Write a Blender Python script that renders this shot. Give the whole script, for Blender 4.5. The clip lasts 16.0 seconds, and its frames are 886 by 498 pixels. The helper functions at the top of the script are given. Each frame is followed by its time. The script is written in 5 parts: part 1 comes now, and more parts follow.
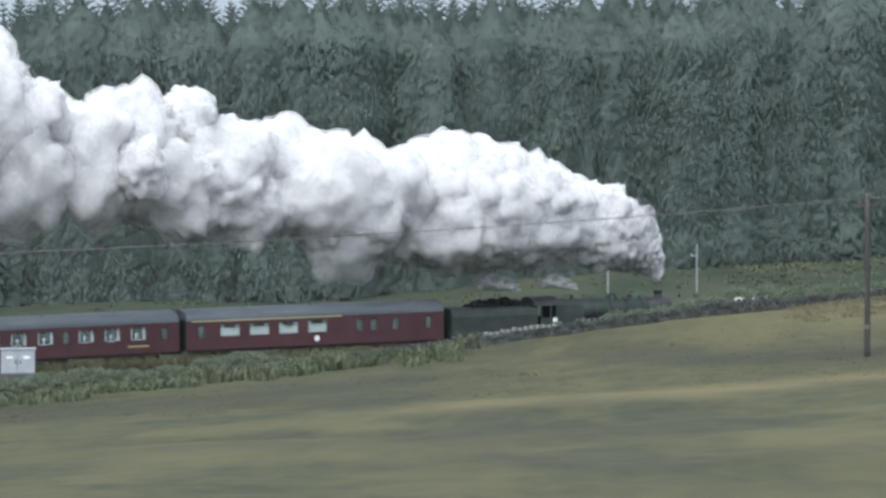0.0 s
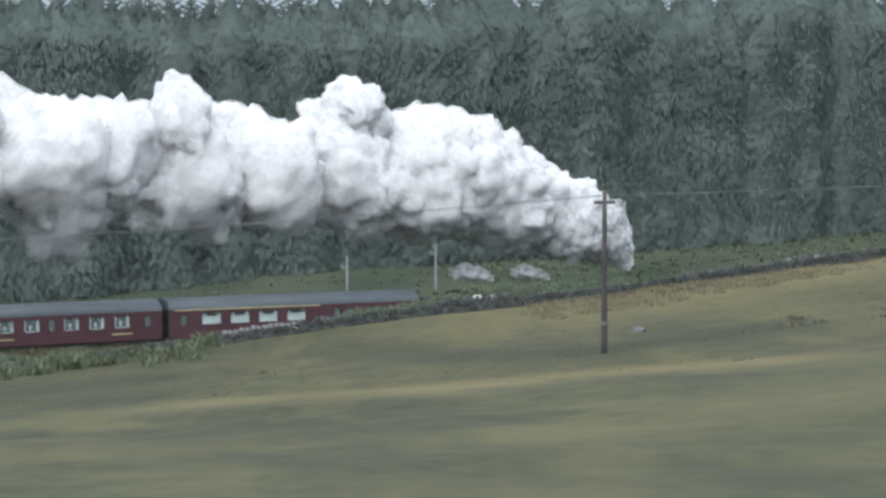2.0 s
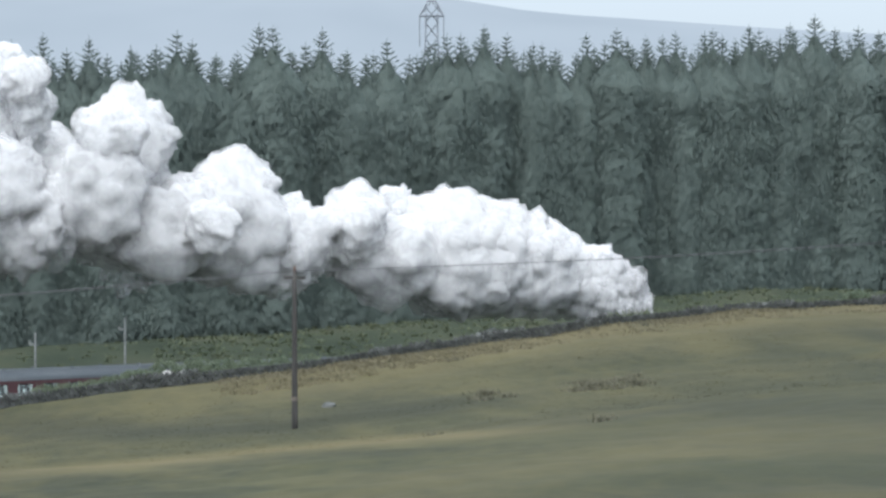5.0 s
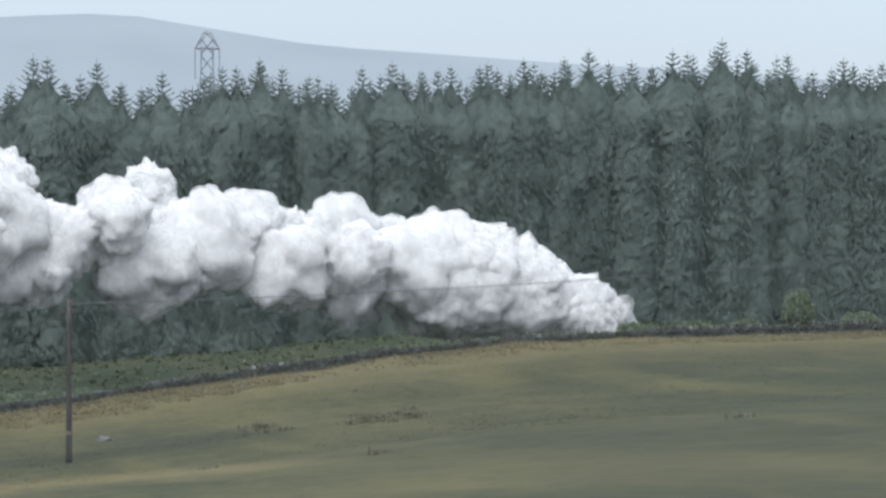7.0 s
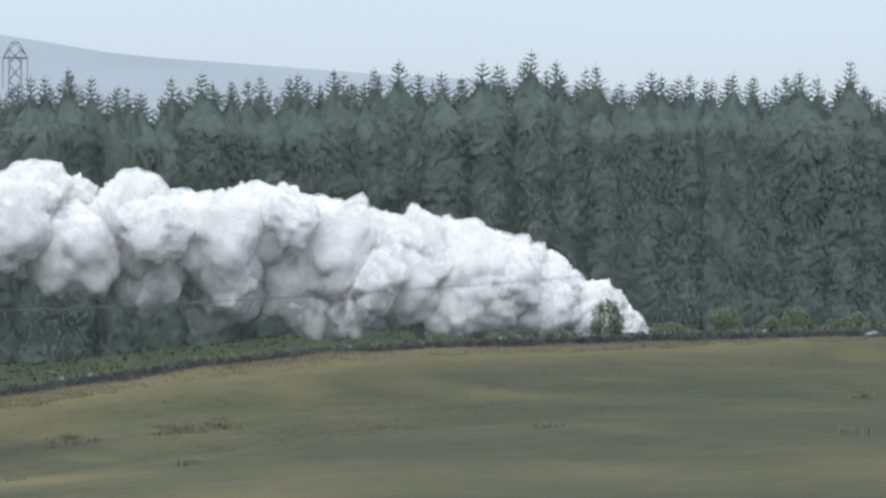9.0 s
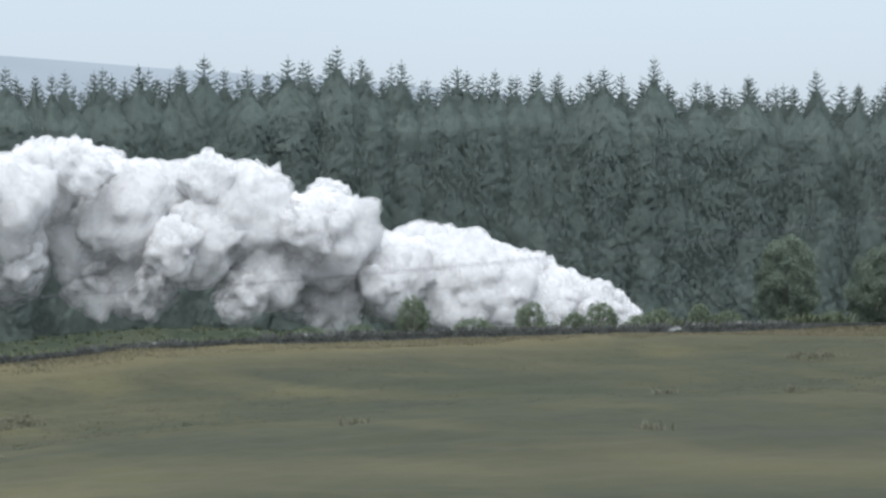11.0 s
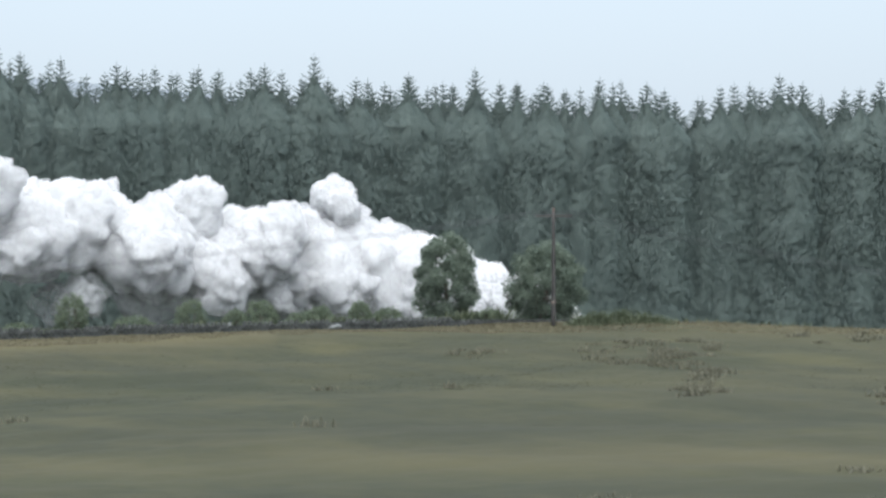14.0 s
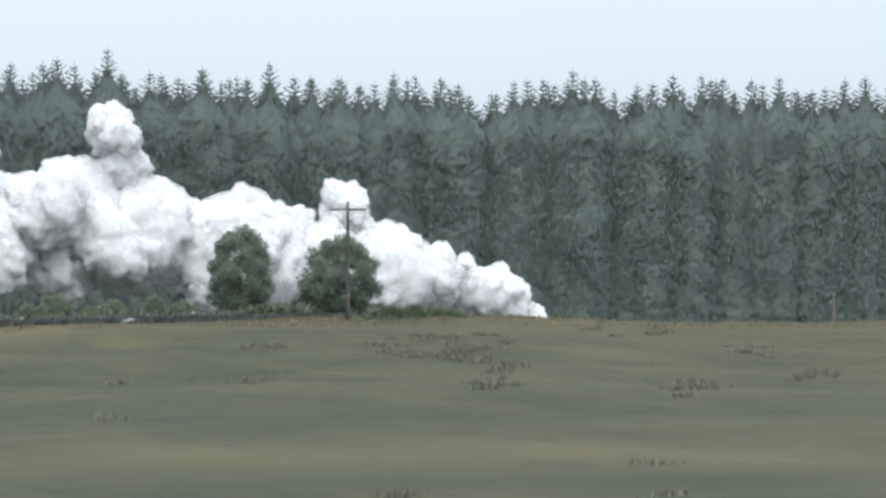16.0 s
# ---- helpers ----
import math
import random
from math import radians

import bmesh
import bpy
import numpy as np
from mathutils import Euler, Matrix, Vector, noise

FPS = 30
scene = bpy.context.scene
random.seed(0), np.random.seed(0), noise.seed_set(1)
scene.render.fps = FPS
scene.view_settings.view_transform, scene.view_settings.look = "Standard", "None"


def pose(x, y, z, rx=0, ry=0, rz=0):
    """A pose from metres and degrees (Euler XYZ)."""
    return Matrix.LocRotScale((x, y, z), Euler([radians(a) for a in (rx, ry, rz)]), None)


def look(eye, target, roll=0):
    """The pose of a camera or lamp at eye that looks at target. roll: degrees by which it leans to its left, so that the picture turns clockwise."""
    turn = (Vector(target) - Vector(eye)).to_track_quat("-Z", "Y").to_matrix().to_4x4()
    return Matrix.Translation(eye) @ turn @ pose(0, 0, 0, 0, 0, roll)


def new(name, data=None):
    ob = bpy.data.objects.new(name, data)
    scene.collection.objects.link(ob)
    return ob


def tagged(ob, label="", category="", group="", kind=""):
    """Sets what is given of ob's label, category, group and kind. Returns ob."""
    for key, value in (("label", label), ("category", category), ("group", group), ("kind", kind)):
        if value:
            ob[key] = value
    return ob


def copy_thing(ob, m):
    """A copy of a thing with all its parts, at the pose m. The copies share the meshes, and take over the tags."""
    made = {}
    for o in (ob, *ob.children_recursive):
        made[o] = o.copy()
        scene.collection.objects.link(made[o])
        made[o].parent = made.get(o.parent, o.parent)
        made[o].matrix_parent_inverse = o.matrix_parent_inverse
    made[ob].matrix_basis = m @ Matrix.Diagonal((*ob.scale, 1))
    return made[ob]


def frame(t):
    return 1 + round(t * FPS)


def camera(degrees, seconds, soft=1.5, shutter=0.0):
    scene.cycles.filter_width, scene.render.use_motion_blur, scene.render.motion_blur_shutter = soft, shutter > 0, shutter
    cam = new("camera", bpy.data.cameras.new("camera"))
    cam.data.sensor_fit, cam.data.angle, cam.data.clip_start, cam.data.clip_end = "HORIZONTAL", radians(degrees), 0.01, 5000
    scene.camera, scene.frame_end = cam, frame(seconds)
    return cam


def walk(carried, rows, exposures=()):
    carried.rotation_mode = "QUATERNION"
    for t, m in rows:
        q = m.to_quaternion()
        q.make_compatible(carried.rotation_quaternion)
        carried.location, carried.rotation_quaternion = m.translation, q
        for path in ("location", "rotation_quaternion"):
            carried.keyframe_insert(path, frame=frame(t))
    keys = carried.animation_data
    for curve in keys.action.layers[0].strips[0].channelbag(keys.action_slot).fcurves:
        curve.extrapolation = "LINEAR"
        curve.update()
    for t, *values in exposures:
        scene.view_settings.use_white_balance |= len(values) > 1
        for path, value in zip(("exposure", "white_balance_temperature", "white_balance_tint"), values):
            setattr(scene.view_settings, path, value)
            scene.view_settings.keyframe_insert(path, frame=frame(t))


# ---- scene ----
import functools

F = 5700.0          # focal length in angle units: one unit of A is 1 / F radian of pan
EYE_LINE = 250.0    # height unit of the level line of sight at the clip's start

cam = camera(2 * math.degrees(math.atan(784 / F)), 16.0, soft=2.8)

# seconds, pan, tilt (both in 1 / F radian)
PATH = (
    (0.0, 0.0, 0), (0.5, 98.4, 1), (1.0, 196.1, -3), (1.5, 313.0, -6), (2.0, 461.8, -3.5), (2.5, 583.5, -3),
    (3.0, 623.9, -2), (3.5, 687.9, 21), (4.0, 800.7, 55), (4.2, 845.8, 73), (5.0, 1010, 130), (5.7, 1146, 166),
    (6.3, 1263, 179), (6.5, 1293, 181), (7.0, 1406.6, 188), (7.5, 1495.3, 203), (8.0, 1565.4, 205), (8.5, 1652.2, 206),
    (9.2, 1779, 206), (10.0, 1922, 203), (10.8, 2054, 201), (11.0, 2086.8, 200), (11.5, 2143.2, 199), (12.0, 2253.4, 200.5),
    (12.5, 2459.4, 201), (13.0, 2530.1, 199), (13.5, 2601.9, 195), (14.0, 2687.4, 195), (14.5, 2799.8, 195), (15.0, 2896.0, 193.5),
    (15.5, 2976.6, 187), (16.0, 3051.4, 184))


def camera_rows():
    rows = []
    for t, pan, tilt in PATH:
        yaw, pitch = pan / F, -(441 - EYE_LINE - tilt) / F
        d = (math.sin(yaw) * 100, math.cos(yaw) * 100, math.tan(pitch) * 100)
        rows.append((t, look((0, 0, 0), d)))
    return rows


walk(cam, camera_rows(), exposures=((0.0, 0.27, 5950, 8), (4.0, 0.22, 5950, 8), (6.5, 0.15, 6000, 8), (7.5, 0.06, 6000, 8), (11.0, 0.06, 6000, 8), (13.0, 0.15, 6000, 8), (16.0, 0.30, 6050, 8)))

# ---- light: an overcast, hazy day ----
world = bpy.data.worlds.new("overcast")
scene.world = world
world.use_nodes = True
wn, wl = world.node_tree.nodes, world.node_tree.links
sky = wn.new("ShaderNodeTexSky")
sky.sky_type, sky.sun_disc = "NISHITA", False
sky.sun_elevation, sky.sun_rotation = radians(57), radians(-157)
sky.air_density, sky.dust_density, sky.ozone_density = 1.0, 4.0, 1.0
sky_back = wn["Background"]
sky_back.inputs["Strength"].default_value = 0.06
wl.new(sky.outputs[0], sky_back.inputs["Color"])
# the cloud sheet in front of the sky, a little brighter overhead than at the horizon
coord = wn.new("ShaderNodeTexCoord")
sep = wn.new("ShaderNodeSeparateXYZ")
wl.new(coord.outputs["Generated"], sep.inputs[0])
cloud_noise = wn.new("ShaderNodeTexNoise")
cloud_noise.inputs["Scale"].default_value = 3.0
wl.new(coord.outputs["Generated"], cloud_noise.inputs["Vector"])
ramp = wn.new("ShaderNodeValToRGB")
ramp.color_ramp.elements[0].position, ramp.color_ramp.elements[0].color = 0.0, (0.765, 0.83, 0.895, 1)
ramp.color_ramp.elements[1].position, ramp.color_ramp.elements[1].color = 0.9, (1.0, 1.0, 1.0, 1)
wl.new(sep.outputs["Z"], ramp.inputs[0])
soft_mix = wn.new("ShaderNodeMixRGB")
soft_mix.blend_type = "MULTIPLY"
soft_mix.inputs[0].default_value = 0.10
wl.new(ramp.outputs[0], soft_mix.inputs[1])
wl.new(cloud_noise.outputs[0], soft_mix.inputs[2])
cloud_back = wn.new("ShaderNodeBackground")
cloud_back.inputs["Strength"].default_value = 0.72
wl.new(soft_mix.outputs[0], cloud_back.inputs["Color"])
both = wn.new("ShaderNodeAddShader")
wl.new(sky_back.outputs[0], both.inputs[0])
wl.new(cloud_back.outputs[0], both.inputs[1])
wl.new(both.outputs[0], wn["World Output"].inputs["Surface"])

sun_data = bpy.data.lights.new("sun", "SUN")
sun_data.energy, sun_data.angle, sun_data.color = 3.6, radians(65), (1.0, 0.985, 0.965)
sun = new("sun", sun_data)
sun.matrix_world = look((0, 0, 50), (26, 60, -50.7))

# ---- materials ----


def material(name, colors, scale=1.0, rough=0.9, metal=0.0, bump=0.3, fine=8.0, coords="Object", vary=0.0, detail=6.0,
             stretch=(1, 1, 1), positions=(0.3, 0.7), spec=0.3, island=0.0, weight=0.4):
    """Two scales of noise between colours, with relief; vary: lightness from thing to thing."""
    m = bpy.data.materials.new(name)
    m.use_nodes = True
    n, l = m.node_tree.nodes, m.node_tree.links
    p = n["Principled BSDF"]
    p.inputs["Roughness"].default_value, p.inputs["Metallic"].default_value = rough, metal
    p.inputs["Specular IOR Level"].default_value = spec
    tc = n.new("ShaderNodeTexCoord")
    mp = n.new("ShaderNodeMapping")
    mp.inputs["Scale"].default_value = stretch
    l.new(tc.outputs[coords], mp.inputs["Vector"])
    big, small = n.new("ShaderNodeTexNoise"), n.new("ShaderNodeTexNoise")
    big.inputs["Scale"].default_value, big.inputs["Detail"].default_value = scale, detail
    small.inputs["Scale"].default_value, small.inputs["Detail"].default_value = scale * fine, 4.0
    for k in (big, small):
        l.new(mp.outputs[0], k.inputs["Vector"])
    add = n.new("ShaderNodeMath")
    add.operation = "MULTIPLY_ADD"
    add.inputs[1].default_value, add.inputs[2].default_value = weight, -weight / 2
    l.new(small.outputs[0], add.inputs[0])
    tot = n.new("ShaderNodeMath")
    l.new(big.outputs[0], tot.inputs[0])
    l.new(add.outputs[0], tot.inputs[1])
    r = n.new("ShaderNodeValToRGB")
    while len(r.color_ramp.elements) < len(colors):
        r.color_ramp.elements.new(0.5)
    for i, c in enumerate(colors):
        e = r.color_ramp.elements[i]
        e.position = positions[0] + (positions[1] - positions[0]) * i / max(1, len(colors) - 1)
        e.color = (*c, 1)
    l.new(tot.outputs[0], r.inputs[0])
    out = r.outputs[0]
    if vary or island:
        if island:
            src = n.new("ShaderNodeNewGeometry").outputs["Random Per Island"]
        else:
            src = n.new("ShaderNodeObjectInfo").outputs["Random"]
        mr = n.new("ShaderNodeMapRange")
        v = island or vary
        mr.inputs["To Min"].default_value, mr.inputs["To Max"].default_value = 1 - v, 1 + v
        l.new(src, mr.inputs["Value"])
        hs = n.new("ShaderNodeHueSaturation")
        l.new(mr.outputs[0], hs.inputs["Value"])
        l.new(out, hs.inputs["Color"])
        out = hs.outputs[0]
    l.new(out, p.inputs["Base Color"])
    if bump:
        b = n.new("ShaderNodeBump")
        b.inputs["Strength"].default_value, b.inputs["Distance"].default_value = bump, 0.1
        l.new(small.outputs[0], b.inputs["Height"])
        l.new(b.outputs[0], p.inputs["Normal"])
    return m


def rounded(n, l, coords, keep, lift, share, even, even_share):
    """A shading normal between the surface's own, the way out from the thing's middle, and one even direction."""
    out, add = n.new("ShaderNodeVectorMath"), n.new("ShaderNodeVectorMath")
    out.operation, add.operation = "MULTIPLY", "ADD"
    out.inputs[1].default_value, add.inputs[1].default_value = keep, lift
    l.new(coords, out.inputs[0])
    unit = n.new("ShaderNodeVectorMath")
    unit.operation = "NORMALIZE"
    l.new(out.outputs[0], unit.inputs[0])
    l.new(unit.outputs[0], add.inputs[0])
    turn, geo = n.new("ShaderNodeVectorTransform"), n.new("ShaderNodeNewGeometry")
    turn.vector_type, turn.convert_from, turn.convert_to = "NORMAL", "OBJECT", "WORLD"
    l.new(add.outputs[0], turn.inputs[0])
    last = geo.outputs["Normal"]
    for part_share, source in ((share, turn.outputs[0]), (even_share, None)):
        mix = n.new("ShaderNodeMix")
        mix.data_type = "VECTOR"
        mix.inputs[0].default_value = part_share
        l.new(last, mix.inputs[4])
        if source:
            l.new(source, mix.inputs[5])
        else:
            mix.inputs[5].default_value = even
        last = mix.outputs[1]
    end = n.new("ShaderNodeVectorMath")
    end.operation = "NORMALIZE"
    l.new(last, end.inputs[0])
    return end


def steam_material(name, color, clear, spread, scale):
    """One layer of steam; clear: how much of it is open, in patches that differ by spread."""
    m = bpy.data.materials.new(name)
    m.use_nodes = True
    n, l = m.node_tree.nodes, m.node_tree.links
    n.remove(n["Principled BSDF"])
    tc = n.new("ShaderNodeTexCoord")
    no = n.new("ShaderNodeTexNoise")
    no.inputs["Scale"].default_value, no.inputs["Detail"].default_value = scale, 2
    l.new(tc.outputs["Object"], no.inputs["Vector"])
    r = n.new("ShaderNodeValToRGB")
    r.color_ramp.elements[0].position, r.color_ramp.elements[0].color = 0.3, (*[c * 0.97 for c in color], 1)
    r.color_ramp.elements[1].position, r.color_ramp.elements[1].color = 0.7, (*color, 1)
    l.new(no.outputs[0], r.inputs[0])
    # bent normals stand in for scattered light, so shading is softer than the outline
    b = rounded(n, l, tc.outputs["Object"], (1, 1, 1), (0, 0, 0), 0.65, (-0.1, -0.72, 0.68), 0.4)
    di, tr, mx = n.new("ShaderNodeBsdfDiffuse"), n.new("ShaderNodeBsdfTranslucent"), n.new("ShaderNodeMixShader")
    for s in (di, tr):
        l.new(r.outputs[0], s.inputs["Color"])
        l.new(b.outputs[0], s.inputs["Normal"])
    mx.inputs[0].default_value = 0.45
    l.new(di.outputs[0], mx.inputs[1])
    l.new(tr.outputs[0], mx.inputs[2])
    thin, veil = n.new("ShaderNodeBsdfTransparent"), n.new("ShaderNodeMixShader")
    gaps = n.new("ShaderNodeMapRange")
    gaps.inputs["From Min"].default_value, gaps.inputs["From Max"].default_value = 0.36, 0.64
    gaps.inputs["To Min"].default_value, gaps.inputs["To Max"].default_value = max(0, clear - spread), min(1, clear + spread)
    l.new(no.outputs[0], gaps.inputs["Value"])
    l.new(gaps.outputs[0], veil.inputs[0])
    l.new(mx.outputs[0], veil.inputs[1])
    l.new(thin.outputs[0], veil.inputs[2])
    l.new(veil.outputs[0], n["Material Output"].inputs["Surface"])
    return m


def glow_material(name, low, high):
    """Far hillside, its haze painted in as a pale colour that glows by itself."""
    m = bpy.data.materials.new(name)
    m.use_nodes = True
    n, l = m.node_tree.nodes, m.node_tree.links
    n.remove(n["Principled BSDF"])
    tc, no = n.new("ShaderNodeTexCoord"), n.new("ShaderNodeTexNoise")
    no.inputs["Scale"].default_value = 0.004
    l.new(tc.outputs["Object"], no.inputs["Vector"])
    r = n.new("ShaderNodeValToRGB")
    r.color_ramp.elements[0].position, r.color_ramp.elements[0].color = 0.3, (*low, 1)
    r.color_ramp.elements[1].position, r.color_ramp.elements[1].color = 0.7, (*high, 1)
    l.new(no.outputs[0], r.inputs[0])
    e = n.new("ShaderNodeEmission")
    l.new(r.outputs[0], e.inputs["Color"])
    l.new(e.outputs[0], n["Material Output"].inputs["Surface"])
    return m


def leafy(m, through_light):
    """Thin foliage lets part of the light through."""
    n, l = m.node_tree.nodes, m.node_tree.links
    p = n["Principled BSDF"]
    tr, mx = n.new("ShaderNodeBsdfTranslucent"), n.new("ShaderNodeMixShader")
    l.new(p.inputs["Base Color"].links[0].from_socket, tr.inputs["Color"])
    mx.inputs[0].default_value = through_light
    l.new(p.outputs[0], mx.inputs[1])
    l.new(tr.outputs[0], mx.inputs[2])
    l.new(mx.outputs[0], n["Material Output"].inputs["Surface"])
    return m


def field_material(name):
    """Rough pasture: fine mottled grass, drifts of dead straw-coloured grass and darker heathy ground."""
    m = material(name, ((0.025, 0.029, 0.013), (0.044, 0.046, 0.020), (0.066, 0.063, 0.027)), 0.10, fine=14.0, bump=0.5, detail=8.0, weight=0.8, stretch=(1, 0.45, 1),
                 positions=(0.30, 0.70), island=0.10)
    n, l = m.node_tree.nodes, m.node_tree.links
    p = n["Principled BSDF"]

    def patches(scale, stretch, shift, lo, hi):
        mp, no, mr = n.new("ShaderNodeMapping"), n.new("ShaderNodeTexNoise"), n.new("ShaderNodeMapRange")
        mp.inputs["Scale"].default_value, mp.inputs["Location"].default_value = stretch, shift
        no.inputs["Scale"].default_value, no.inputs["Detail"].default_value = scale, 6.0
        mr.inputs["From Min"].default_value, mr.inputs["From Max"].default_value = lo, hi
        l.new(n["Mapping"].outputs[0], mp.inputs["Vector"])
        l.new(mp.outputs[0], no.inputs["Vector"])
        l.new(no.outputs[0], mr.inputs["Value"])
        return mr.outputs[0]

    def math2(op, a, b):
        q = n.new("ShaderNodeMath")
        q.operation, q.use_clamp = op, True
        for k, x in enumerate((a, b)):
            if isinstance(x, float):
                q.inputs[k].default_value = x
            else:
                l.new(x, q.inputs[k])
        return q.outputs[0]

    def lay(factor, color):
        nonlocal last
        mix = n.new("ShaderNodeMixRGB")
        mix.inputs[2].default_value = (*color, 1)
        l.new(factor, mix.inputs[0])
        l.new(last, mix.inputs[1])
        last = mix.outputs[0]
    last = p.inputs["Base Color"].links[0].from_socket
    straw, heath = n.new("ShaderNodeAttribute"), n.new("ShaderNodeAttribute")
    straw.attribute_name, heath.attribute_name = "straw", "heath"
    ragged = patches(0.16, (1, 1, 1), (5, 9, 0), 0.12, 0.50)
    lay(math2("MULTIPLY", patches(0.06, (1, 1, 1), (37, 11, 0), 0.50, 0.72), 0.5), (0.040, 0.048, 0.018))
    lay(math2("MULTIPLY", patches(0.05, (0.7, 1.4, 1), (3, 21, 0), 0.46, 0.68), 0.5), (0.036, 0.036, 0.021))
    lay(math2("MULTIPLY", patches(0.035, (0.8, 1.2, 1), (11, 2, 0), 0.48, 0.66), 0.5), (0.084, 0.077, 0.033))
    lay(math2("MULTIPLY", patches(0.30, (1, 0.6, 1), (7, 1, 0), 0.50, 0.70), 0.6), (0.030, 0.034, 0.017))
    lay(math2("MULTIPLY", patches(0.22, (1, 0.6, 1), (1, 17, 0), 0.50, 0.70), 0.65), (0.098, 0.088, 0.036))
    lay(math2("MULTIPLY", math2("MULTIPLY", heath.outputs["Fac"], ragged), 0.9), (0.029, 0.032, 0.017))
    lay(math2("MULTIPLY", math2("MULTIPLY", straw.outputs["Fac"], ragged), 0.9), (0.118, 0.100, 0.046))
    l.new(last, p.inputs["Base Color"])
    return m


GRASS = field_material("moor_grass")
TUFT = field_material("grass_tufts")
# blade normals bent nearly straight up, so tufts take the ground's even shading
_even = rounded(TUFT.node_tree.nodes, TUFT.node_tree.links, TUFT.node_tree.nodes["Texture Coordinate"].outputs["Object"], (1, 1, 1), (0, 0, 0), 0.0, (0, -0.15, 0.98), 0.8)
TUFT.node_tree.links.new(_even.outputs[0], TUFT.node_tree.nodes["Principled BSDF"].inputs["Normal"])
VERGE = material("green_verge", ((0.022, 0.032, 0.020), (0.036, 0.047, 0.029), (0.054, 0.060, 0.036)), 0.12, fine=20.0, bump=0.6, detail=8.0)
RUSH = leafy(material("rush", ((0.135, 0.135, 0.098), (0.18, 0.172, 0.122)), 0.5, bump=0, island=0.3), 0.5)
DRY = leafy(material("dead_grass", ((0.145, 0.133, 0.088), (0.19, 0.172, 0.112)), 0.5, bump=0, island=0.2), 0.4)
BANK = leafy(material("bank_grass", ((0.095, 0.102, 0.063), (0.145, 0.138, 0.084)), 0.4, bump=0, island=0.25), 0.4)
BRACKEN = leafy(material("rank_greenery", ((0.075, 0.094, 0.055), (0.118, 0.130, 0.075)), 0.4, bump=0, island=0.3), 0.35)


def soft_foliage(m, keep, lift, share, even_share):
    """Leaf normals bent to the crown and one fixed direction, so light looks even."""
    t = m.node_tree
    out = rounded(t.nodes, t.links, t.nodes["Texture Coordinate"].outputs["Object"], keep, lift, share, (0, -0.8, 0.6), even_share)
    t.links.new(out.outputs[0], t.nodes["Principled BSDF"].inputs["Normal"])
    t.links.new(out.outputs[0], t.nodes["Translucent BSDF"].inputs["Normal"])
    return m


def needles(name, share, even_share):
    m = leafy(material(name, ((0.104, 0.138, 0.121), (0.126, 0.163, 0.141)), 0.25, bump=0, island=0.10, rough=0.7, spec=0.5), 0.5)
    p = m.node_tree.nodes["Principled BSDF"]          # sheen and the pale base colour stand in for haze before the wood
    p.inputs["Sheen Weight"].default_value, p.inputs["Sheen Roughness"].default_value = 1.0, 0.5
    p.inputs["Sheen Tint"].default_value = (0.62, 0.78, 0.80, 1)
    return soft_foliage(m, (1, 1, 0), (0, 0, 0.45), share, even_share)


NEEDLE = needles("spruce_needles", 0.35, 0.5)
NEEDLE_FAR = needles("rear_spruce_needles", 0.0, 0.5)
LEAF = leafy(material("hawthorn_leaf", ((0.125, 0.158, 0.122), (0.17, 0.205, 0.155)), 0.8, bump=0, island=0.2), 0.5)
PALE_LEAF = leafy(material("willow_leaf", ((0.12, 0.15, 0.098), (0.17, 0.20, 0.13)), 0.8, bump=0, island=0.2), 0.5)
for _m in (LEAF, PALE_LEAF, BRACKEN):
    _p = _m.node_tree.nodes["Principled BSDF"]          # sheen added to brighten foliage that its own shade leaves too dark
    _p.inputs["Sheen Weight"].default_value, _p.inputs["Sheen Roughness"].default_value = 0.8 if _m is not BRACKEN else 0.4, 0.5
    _p.inputs["Sheen Tint"].default_value = (0.72, 0.86, 0.70, 1)
BARK = material("bark", ((0.09, 0.075, 0.06), (0.16, 0.14, 0.12)), 3.0)
STONE = material("field_stone", ((0.045, 0.049, 0.047), (0.09, 0.095, 0.091)), 1.2, vary=0.4)
STONE_MIX = material("wall_stone", ((0.036, 0.040, 0.038), (0.068, 0.072, 0.069)), 1.2, island=0.35)
PALE_STONE = material("lichened_stone", ((0.12, 0.127, 0.122), (0.21, 0.22, 0.212)), 2.0)
LIME = material("pale_stone", ((0.28, 0.28, 0.27), (0.40, 0.40, 0.385)), 2.0)
BALLAST = material("ballast", ((0.13, 0.12, 0.11), (0.24, 0.23, 0.21)), 2.0, fine=12)
STEEL = material("rail_steel", ((0.16, 0.12, 0.10), (0.28, 0.24, 0.21)), 3.0, rough=0.5, metal=0.7)
SLEEPER = material("sleeper", ((0.10, 0.085, 0.07), (0.19, 0.17, 0.15)), 2.0)
# maroon with the greying of the haze mixed into its colour
MAROON = material("hazed_maroon_paint", ((0.064, 0.033, 0.037), (0.082, 0.042, 0.046)), 0.7, rough=0.4, bump=0.05)
ROOF_GREY = material("roof_grey", ((0.075, 0.09, 0.102), (0.125, 0.14, 0.152)), 0.8, rough=0.55, bump=0.1, stretch=(0.3, 2, 2))
UNDER = material("underframe_grime", ((0.025, 0.024, 0.024), (0.06, 0.055, 0.05)), 2.0)
LOCO_GREEN = material("loco_green", ((0.034, 0.045, 0.041), (0.055, 0.068, 0.062)), 1.0, rough=0.45, bump=0.05)
LOCO_BLACK = material("loco_black", ((0.026, 0.027, 0.029), (0.055, 0.056, 0.059)), 1.2, rough=0.5, bump=0.1)
COAL = material("coal", ((0.01, 0.01, 0.011), (0.035, 0.035, 0.036)), 5.0, bump=0.9, rough=0.6)
